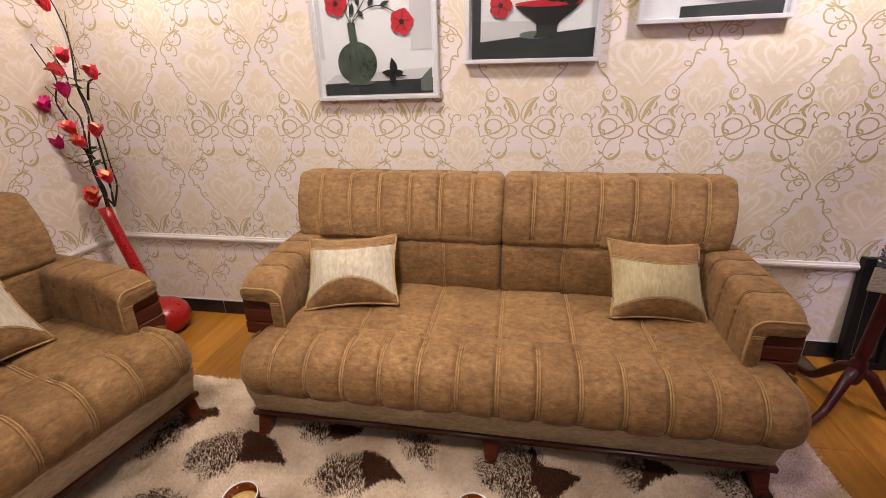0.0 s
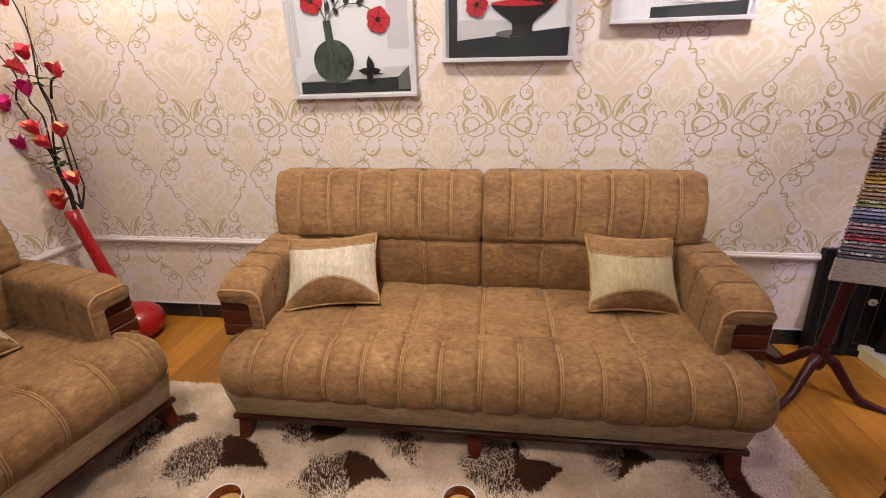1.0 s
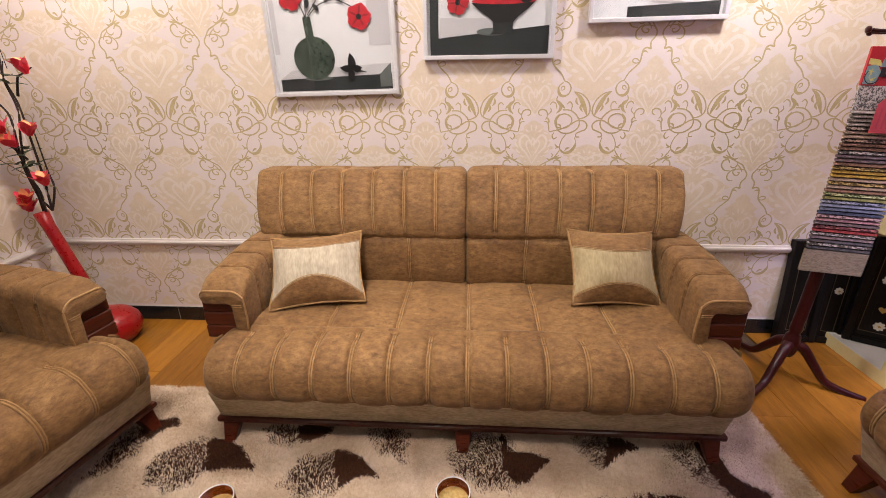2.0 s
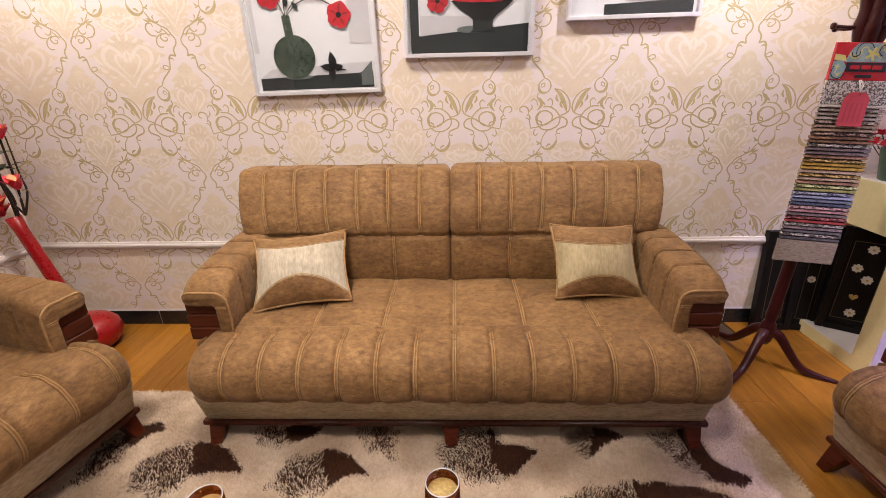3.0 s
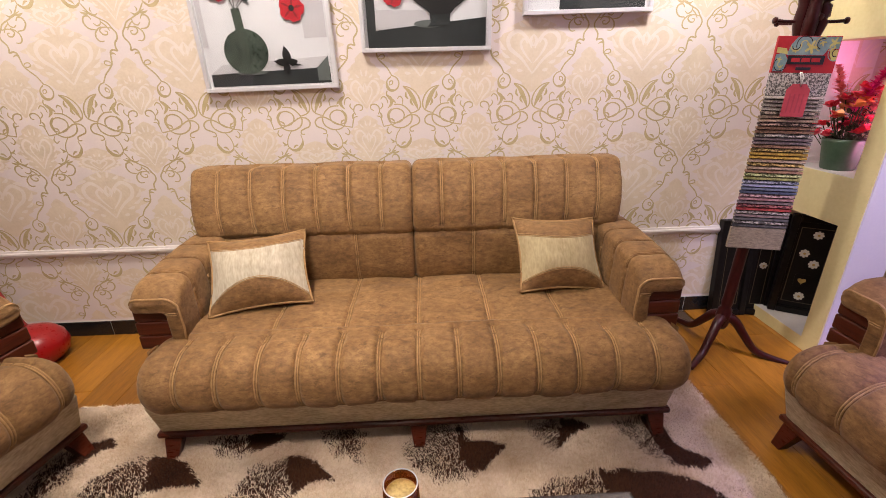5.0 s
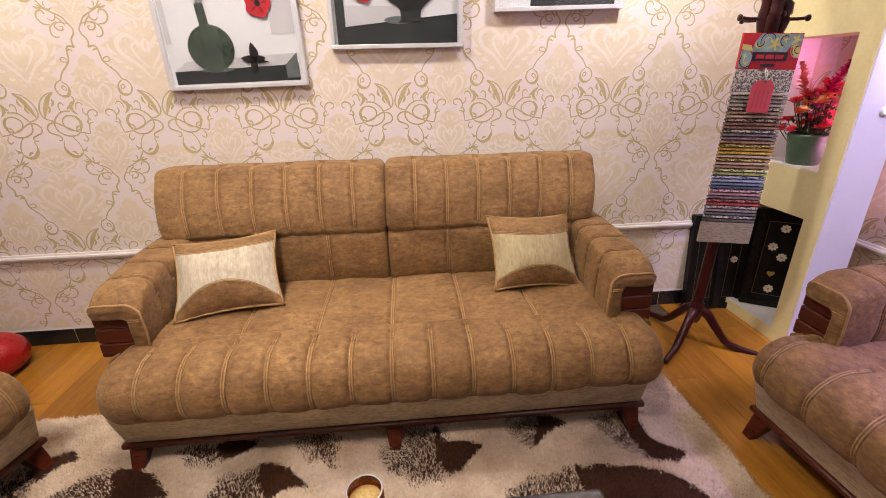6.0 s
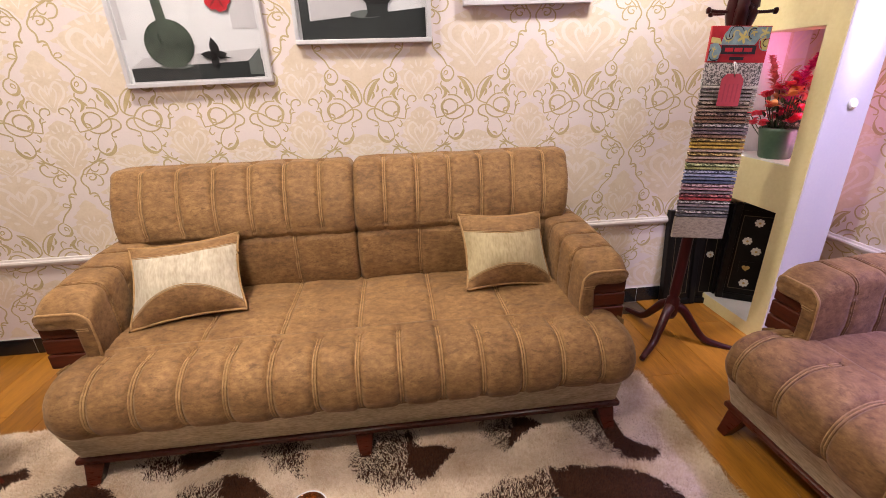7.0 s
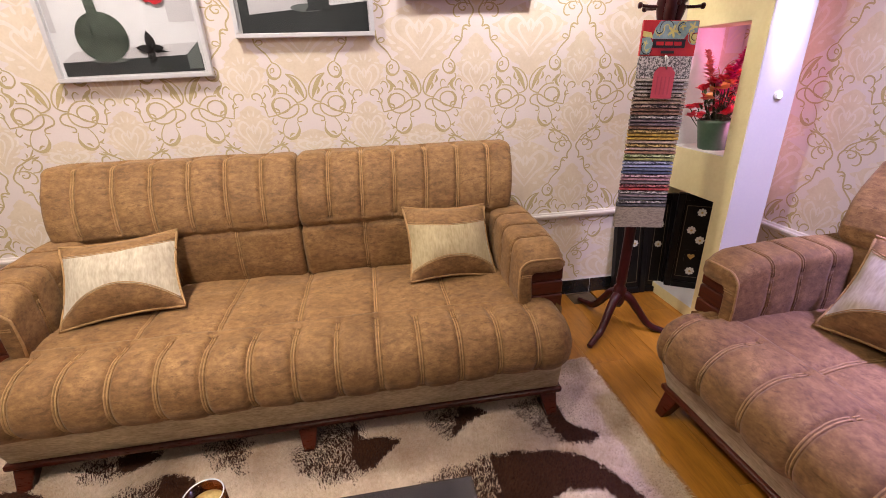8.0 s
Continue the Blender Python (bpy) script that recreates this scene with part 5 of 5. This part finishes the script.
rug = thing("rug", pose(0, 0, 0), "thick shaggy cream rug with dark brown speckled patches", "rug")
cell = 0.022
nx, ny = int((RX1 - RX0) / cell), int((RY1 - RY0) / cell)
bm = bmesh.new()
grid = [[bm.verts.new((RX0 + (RX1 - RX0) * i / nx, RY0 + (RY1 - RY0) * j / ny, 0.010 + 0.003 * noise.noise(Vector((i * 0.4, j * 0.4, 0))))) for i in range(nx + 1)] for j in range(ny + 1)]
mid_x, mid_y = np.meshgrid(RX0 + (np.arange(nx) + 0.5) * (RX1 - RX0) / nx, RY0 + (np.arange(ny) + 0.5) * (RY1 - RY0) / ny)
brown = dark_share(mid_x.ravel(), mid_y.ravel()).reshape(ny, nx) > 0.9
for j in range(ny):
    for i in range(nx):
        f = bm.faces.new((grid[j][i], grid[j][i + 1], grid[j + 1][i + 1], grid[j + 1][i]))
        f.material_index = int(brown[j, i])
edge = [e for e in bm.edges if e.is_boundary]
low = bmesh.ops.extrude_edge_only(bm, edges=edge)
for v in [g for g in low["geom"] if isinstance(g, bmesh.types.BMVert)]:
    v.co.z = 0.0
part("backing", bm, [RUG_CREAM, RUG_BROWN], rug)


def pile(count, x0, x1, y0, y1, seed, tall):
    r = np.random.RandomState(seed)
    px, py = r.uniform(x0, x1, count), r.uniform(y0, y1, count)
    share = dark_share(px, py)
    # dark hairs stand in short streaks, so that the speckles clump
    clump = 0.5 + 0.5 * np.sin(210 * px + 90 * np.sin(14 * py)) * np.sin(330 * py + 60 * np.sin(17 * px))
    pick = 0.66 * clump + 0.34 * r.uniform(0, 1, count) + 0.06
    dark = pick < np.where(share >= 1.0, 2.0, share)
    lots = [np.nonzero(~dark)[0], np.nonzero(dark)[0]]
    made = []
    for lot in lots:
        q = lot
        n = len(q)
        sway = 0.8 * np.sin(7 * px[q] + 5 * py[q]) + 0.8 * np.sin(13 * py[q] - 6 * px[q])
        ang = r.uniform(0, 2 * np.pi, n) * 0.55 + sway * 2.0
        low = 1.0 if lot is lots[0] else 0.7
        lean = r.uniform(0.35, 1.0, n) * tall * low
        hgt = r.uniform(0.55, 1.0, n) * tall * low
        wid = r.uniform(0.0008, 0.0017, n)
        c, s = np.cos(ang), np.sin(ang)
        bx, by, bz = px[q], py[q], np.full(n, 0.007)
        mx, my, mz = bx + 0.4 * lean * c, by + 0.4 * lean * s, bz + 0.75 * hgt
        tx, ty, tz = bx + lean * c, by + lean * s, bz + hgt * 0.92
        co = np.stack([np.stack([bx + s * wid, by - c * wid, bz], 1), np.stack([bx - s * wid, by + c * wid, bz], 1),
                       np.stack([mx + s * wid, my - c * wid, mz], 1), np.stack([mx - s * wid, my + c * wid, mz], 1), np.stack([tx, ty, tz], 1)], 1).reshape(-1, 3)
        i0 = np.arange(n) * 5
        faces = [f for i in i0.tolist() for f in ((i, i + 1, i + 3, i + 2), (i + 2, i + 3, i + 4))]
        me = bpy.data.meshes.new("pile")
        me.from_pydata(co.tolist(), [], faces)
        made.append(me)
    return made


me_cream, me_brown = pile(250000, RX0 + 0.2, RX1 + 0.004, -1.62, RY1 + 0.004, 3, 0.020)
far_cream, far_brown = pile(70000, RX0 + 0.004, RX1 + 0.004, RY0 - 0.004, -1.62, 4, 0.024)
side_cream, side_brown = pile(22000, RX0 - 0.004, RX0 + 0.2, -1.62, RY1 + 0.004, 5, 0.022)
for nm, me, mt, lb in (("cream_pile", me_cream, RUG_CREAM, "long cream pile"), ("brown_pile", me_brown, RUG_BROWN, "dark brown pile patches"), ("cream_pile", far_cream, RUG_CREAM, "long cream pile"),
                       ("cream_pile", side_cream, RUG_CREAM, "long cream pile"), ("brown_pile", side_brown, RUG_BROWN, "dark brown pile patches")):
    me.materials.append(mt)
    ob = new(nm, me)
    ob.parent = rug
    tagged(ob, lb, kind="stuff")

# ---------------------------------------------------------------- wallpaper
# one half of a repeat, in centimetres from the neck of the lattice: u to the right, v up
PAPER_W, PAPER_H = 0.5305, 0.640


def ribbon(out, pts, width, taper=0.35):
    line = smooth_line([(u, 0, v) for u, v in pts], 5)
    n = len(line)
    a, b = [], []
    for i, p in enumerate(line):
        d = (line[min(i + 1, n - 1)] - line[max(i - 1, 0)]).normalized()
        w = 0.86 * width / 2 * (taper + (1 - taper) * math.sin(math.pi * i / (n - 1)))
        nrm = Vector((-d.z, 0, d.x)) * w
        a.append((p + nrm)), b.append((p - nrm))
    layer = (out[-1][0] + 1) if out else 0
    for i in range(n - 1):
        out.append((layer, i, [(q.x, q.z) for q in (a[i], b[i], b[i + 1], a[i + 1])]))


def curled_leaf(out, pts, width):
    """A leaf that swells along a bent midrib."""
    ribbon(out, pts, 0.80 * width, 0.06)


def scroll_half():
    f = []
    # curled flourish over the neck
    ribbon(f, [(10.6, 7.4), (11.6, 8.8), (13.6, 8.4), (14.2, 6.2), (12.6, 3.9), (9.8, 3.4)], 0.85, 0.6)
    ribbon(f, [(6.8, 7.4), (7.1, 5.7), (8.7, 4.9), (10.1, 5.9)], 0.7, 0.5)
    curled_leaf(f, [(7.0, 9.9), (8.8, 9.0), (11.0, 10.0), (13.3, 11.2)], 1.5)
    curled_leaf(f, [(10.6, 9.7), (12.6, 9.7), (14.6, 10.5)], 1.4)
    curled_leaf(f, [(9.4, 10.0), (10.0, 11.2), (9.4, 12.2)], 0.9)
    ribbon(f, [(7.0, 6.7), (5.0, 4.8), (3.9, 2.9)], 0.7, 0.5)
    ribbon(f, [(2.9, 3.8), (5.4, 4.3), (7.4, 4.0), (8.2, 2.8), (7.0, 1.4), (5.4, 1.4), (5.1, 2.5), (6.2, 2.8)], 0.75, 0.6)
    ribbon(f, [(7.0, 4.6), (8.9, 3.6), (10.3, 2.0), (10.4, -0.1), (9.2, -1.3), (7.4, -1.2)], 0.8, 0.55)
    # stem past the neck, with its hook and small loop, down to the bulb
    ribbon(f, [(10.4, 9.6), (7.2, 7.8), (4.3, 6.2), (2.8, 4.0), (1.4, 1.9), (1.6, -0.1), (3.1, -2.1), (3.3, -4.0), (3.0, -5.2), (4.9, -4.8), (6.2, -5.7), (6.6, -8.0), (7.0, -10.6), (8.6, -12.6), (11.2, -15.2), (12.7, -17.8), (13.0, -18.6)], 0.85, 0.8)
    curled_leaf(f, [(4.0, -6.9), (5.2, -6.2), (6.4, -6.6), (6.5, -8.4)], 1.2)
    ribbon(f, [(7.0, -10.7), (8.2, -9.5), (9.8, -9.4), (10.2, -10.5), (8.8, -11.2), (7.4, -10.9)], 0.65, 0.7)
    ribbon(f, [(12.8, -18.3), (15.1, -19.4), (16.2, -21.8), (15.2, -24.2), (12.8, -25.3), (10.8, -24.3), (10.3, -22.2), (10.9, -20.4), (12.6, -18.9)], 0.8, 0.75)
    curled_leaf(f, [(10.6, -20.8), (10.8, -23.0), (12.0, -24.6), (14.0, -24.6)], 1.3)
    ribbon(f, [(12.0, -22.6), (13.2, -21.9), (13.0, -20.7), (11.8, -21.2), (11.6, -22.8)], 0.65, 0.6)
    # below the bulb: leaflets and small curls on the axis side
    ribbon(f, [(10.5, -25.0), (10.0, -26.7), (11.6, -29.0), (13.8, -30.3)], 0.8, 0.7)
    curled_leaf(f, [(10.1, -26.9), (12.0, -28.6), (12.0, -31.0), (10.2, -33.0)], 2.2)
    curled_leaf(f, [(11.4, -28.8), (13.0, -29.4), (14.2, -30.8)], 1.3)
    ribbon(f, [(7.0, -28.9), (8.2, -27.7), (9.8, -28.5), (10.4, -30.8)], 0.7, 0.6)
    ribbon(f, [(3.4, -33.8), (2.1, -33.2), (2.1, -31.6), (3.9, -31.0), (5.6, -31.9), (6.2, -33.9), (5.4, -35.7)], 0.75, 0.65)
    ribbon(f, [(6.2, -33.6), (7.8, -31.9), (7.4, -30.3)], 0.7, 0.5)
    ribbon(f, [(4.6, -36.4), (6.4, -37.0), (7.1, -39.2), (7.5, -41.4)], 0.7, 0.6)
    curled_leaf(f, [(6.0, -34.6), (7.0, -36.2), (6.6, -38.4)], 1.2)
    return f


def scroll_half_low():
    f = []
    # big leaf that leans on its mirror image
    ribbon(f, [(17.9, -23.2), (21.5, -24.2), (24.6, -27.1), (26.0, -30.9), (25.3, -33.7), (22.7, -35.2), (20.7, -35.4)], 0.8, 0.65)
    curled_leaf(f, [(18.0, -23.4), (20.4, -25.2), (22.2, -28.0), (23.8, -31.4), (24.8, -34.2)], 3.0)
    curled_leaf(f, [(19.4, -25.6), (19.2, -27.6), (20.4, -29.2)], 1.5)
    curled_leaf(f, [(21.8, -28.4), (21.4, -30.4), (22.6, -32.2)], 1.5)
    ribbon(f, [(15.0, -28.8), (16.2, -27.7), (17.5, -29.0), (17.2, -31.5)], 0.7, 0.55)
    # two rings with their leaf, and the looped band across them
    ribbon(f, [(13.2, -31.3), (16.9, -31.6), (19.9, -33.8), (21.6, -36.9), (20.7, -40.1), (17.3, -42.1), (13.7, -42.0), (11.0, -40.3)], 0.8, 0.8)
    ribbon(f, [(10.6, -35.9), (12.0, -33.8), (14.5, -33.2), (17.1, -34.4), (17.9, -36.5), (16.7, -38.8), (13.9, -39.9), (11.1, -39.3)], 0.75, 0.8)
    curled_leaf(f, [(12.0, -33.0), (10.3, -35.6), (10.6, -38.4), (11.6, -40.6)], 1.9)
    curled_leaf(f, [(10.8, -37.6), (12.4, -38.4), (13.0, -39.6)], 1.2)
    ribbon(f, [(7.5, -41.4), (12.5, -40.4), (17.2, -38.2), (20.4, -36.4), (23.4, -36.5), (25.2, -38.3), (24.7, -40.4), (22.5, -41.4), (20.6, -42.4), (20.6, -43.9), (22.2, -44.0)], 0.8, 0.75)
    ribbon(f, [(10.0, -41.7), (9.1, -43.4), (10.0, -44.9), (11.4, -43.9)], 0.7, 0.6)
    # hanging drop and the sprig that leads to the next flourish
    ribbon(f, [(15.9, -42.4), (14.0, -45.1), (13.1, -48.4), (14.0, -50.8), (16.8, -52.0), (19.6, -50.6), (20.8, -48.0), (20.0, -44.2)], 0.65, 0.7)
    curled_leaf(f, [(13.8, -50.0), (15.6, -51.6), (18.4, -51.0), (20.2, -48.6), (20.6, -46.4)], 2.2)
    curled_leaf(f, [(15.6, -50.8), (16.8, -49.4), (18.2, -49.2)], 1.3)
    curled_leaf(f, [(10.6, -47.2), (11.8, -48.5), (13.4, -48.8)], 1.1)
    curled_leaf(f, [(11.0, -49.6), (12.0, -49.0), (13.2, -48.9)], 0.9)
    ribbon(f, [(13.2, -50.4), (11.9, -52.4), (10.4, -54.4)], 0.7, 0.6)
    return f


# spade-shaped grounds that fill the lattice: axis, side, top, foot, half width, where it is widest, lobes
SPADES = [(26.5, -1, 5.0, -27.5, 17.5, 0.34, 4.4), (26.5, -1, 16.5, 4.6, 11.0, 0.60, 3.0), (0.0, 1, -8.0, -33.0, 9.6, 0.66, 4.2), (0.0, 1, -36.0, -61.0, 9.6, 0.44, 4.2)]


def damask_fill():
    f = []
    for layer, (cu, side, top, foot, w, peak, lobes) in enumerate(SPADES):
        def half_width(t):
            body = math.sin(math.pi / 2 * t / peak) ** 0.75 if t < peak else max(0.0, math.cos(math.pi / 2 * (t - peak) / (1 - peak))) ** 0.9
            return w * body * (1 + 0.13 * math.sin(2 * math.pi * lobes * t) + 0.08 * math.sin(4.6 * math.pi * lobes * t + 1.0)) * 0.92

        n = 44
        for i in range(n):
            t0, t1 = i / n, (i + 1) / n
            v0_, v1_ = top + (foot - top) * t0, top + (foot - top) * t1
            f.append((layer, 0, [(cu, v0_), (cu, v1_), (cu + side * half_width(t1), v1_), (cu + side * half_width(t0), v0_)]))
    return f


def damask_lines():
    """Pale leaf strokes on the spades: a heart, an inner drop and leaves along the edge; the mirror gives the other side."""
    f = []
    for cu, side, top, foot, w, peak, lobes in SPADES:
        h = top - foot
        vc = top - h * (peak + 0.06)

        def draw(pts, width, leaf=False):
            line = [(cu + side * w * a, vc + h * b) for a, b in pts]
            ribbon(f, line, width * w, 0.02 if leaf else 0.3)

        draw([(0.0, -0.34), (0.30, -0.14), (0.62, 0.0), (0.66, 0.14), (0.42, 0.22), (0.16, 0.12), (0.04, 0.0)], 0.13)
        draw([(0.02, -0.20), (0.24, -0.06), (0.34, 0.06), (0.24, 0.12), (0.16, 0.06)], 0.08)
        draw([(0.0, 0.02), (0.08, 0.09), (0.0, 0.18)], 0.10, True)
        for a0, b0, a1, b1 in ((0.72, -0.02, 0.92, 0.12), (0.62, -0.12, 0.84, -0.04), (0.42, -0.20, 0.62, -0.16), (0.26, -0.30, 0.42, -0.28), (0.50, 0.26, 0.74, 0.24), (0.22, 0.28, 0.40, 0.34), (0.06, 0.30, 0.14, 0.42)):
            draw([(a0, b0), (a0 * 0.4 + a1 * 0.6, b0 * 0.7 + b1 * 0.3), (a1, b1)], 0.10, True)
    return f


def papered(name, faces_half, wall, m, length, z_low, z_high, u0, v0, proud, material, label):
    """Tiles the half repeat and its mirror over a wall: m maps (along, out, up)."""
    quads = np.array([[(s * u / 100, v / 100) for u, v in f] for k, i, f in faces_half for s in (-1, 1)])
    lift = np.array([6e-6 * k + 8e-7 * i + (3e-6 if s > 0 else 0.0) for k, i, f in faces_half for s in (-1, 1)])
    blocks = []
    for i in range(-1, int(length / PAPER_W) + 2):
        for j in range(-1, int((z_high - z_low) / PAPER_H) + 3):
            x, z = u0 + i * PAPER_W + quads[:, :, 0], v0 + (j - 1) * PAPER_H + quads[:, :, 1]
            keep = ((x > 0.001) & (x < length - 0.001) & (z > z_low) & (z < z_high)).all(axis=1)
            y = np.repeat(-proud - lift[:, None], 4, axis=1)
            blocks.append(np.stack([x, y, z], 2)[keep])
    flatpts = np.concatenate(blocks).reshape(-1, 3) @ np.array(m.to_3x3()).T + np.array(m.to_translation())
    me = bpy.data.meshes.new(name)
    me.from_pydata(flatpts.tolist(), [], np.arange(len(flatpts)).reshape(-1, 4).tolist())
    me.materials.append(material)
    ob = new(name, me)
    ob.parent = wall
    tagged(ob, label, kind="stuff")
    return ob


GOLD_FACES = scroll_half() + [(k + 30, i, f) for k, i, f in scroll_half_low()]
FILL_FACES, PALE_FACES = damask_fill(), damask_lines()
for wall, m, length, u0, z_high in ((wall_north, pose(ROOM_X0, 0, 0), ROOM_X1 - ROOM_X0, -0.346 - ROOM_X0 - 2 * PAPER_W, 2.6),
                                    (wall_west, pose(ROOM_X0, -1.8, 0, 0, 0, 90), 1.8, 0.20, 2.6),
                                    (wall_east, pose(ROOM_X1, 0, 0, 0, 0, -90), 2.2, 0.10, 2.6)):
    papered("damask_print", FILL_FACES, wall, m, length, 0.10, z_high, u0, 0.878 - 0.64, 0.0003, CREAM_INK, "pale cream spade print")
    papered("leaf_print", PALE_FACES, wall, m, length, 0.10, z_high, u0, 0.878 - 0.64, 0.0005, PALE_INK, "whitish leaf strokes")
    papered("scroll_print", GOLD_FACES, wall, m, length, 0.10, z_high, u0, 0.878 - 0.64, 0.0008, GOLD_INK, "raised gold scroll print")

# ---------------------------------------------------------------- skirting tiles
tile_mesh = mesh_of("skirting_tile", box(0.002, 0.298, -0.010, 0.0, 0.0, 0.088, 0.0015, 1), BLACK_TILE, False)
for nm, m, count in (("north", pose(ROOM_X0, 0, 0), 15), ("west", pose(ROOM_X0, -4.5, 0, 0, 0, 90), 15), ("east", pose(ROOM_X1, -0.02, 0, 0, 0, -90), 15)):
    back = solid("baseboard_" + nm, box(0.0, count * 0.3, -0.006, 0.0, 0.0, 0.0895), GROUT, "black glossy tile skirting with pale joints", "skirting", kind="structure", m=m)
    for k in range(count):
        ob = new("tile", tile_mesh)
        ob.parent = back
        ob.matrix_basis = pose(0.3 * k, 0, 0)

# ---------------------------------------------------------------- floor planks
PLANK_W, PLANK_L = 0.163, 1.21
plank_mesh = mesh_of("plank", box(0.0006, PLANK_W - 0.0006, 0.0006, PLANK_L - 0.0006, -0.012, 0.0, 0.0012, 1), PLANK, False)
for i in range(int((ROOM_X1 - ROOM_X0) / PLANK_W) + 1):
    shift = (i * 0.437) % 1.0 * PLANK_L
    for j in range(5):
        y0 = -j * PLANK_L - PLANK_L + shift - 0.2
        ob = new("plank", plank_mesh)
        ob.parent = floor
        ob.matrix_basis = pose(ROOM_X0 + i * PLANK_W, y0, 0)
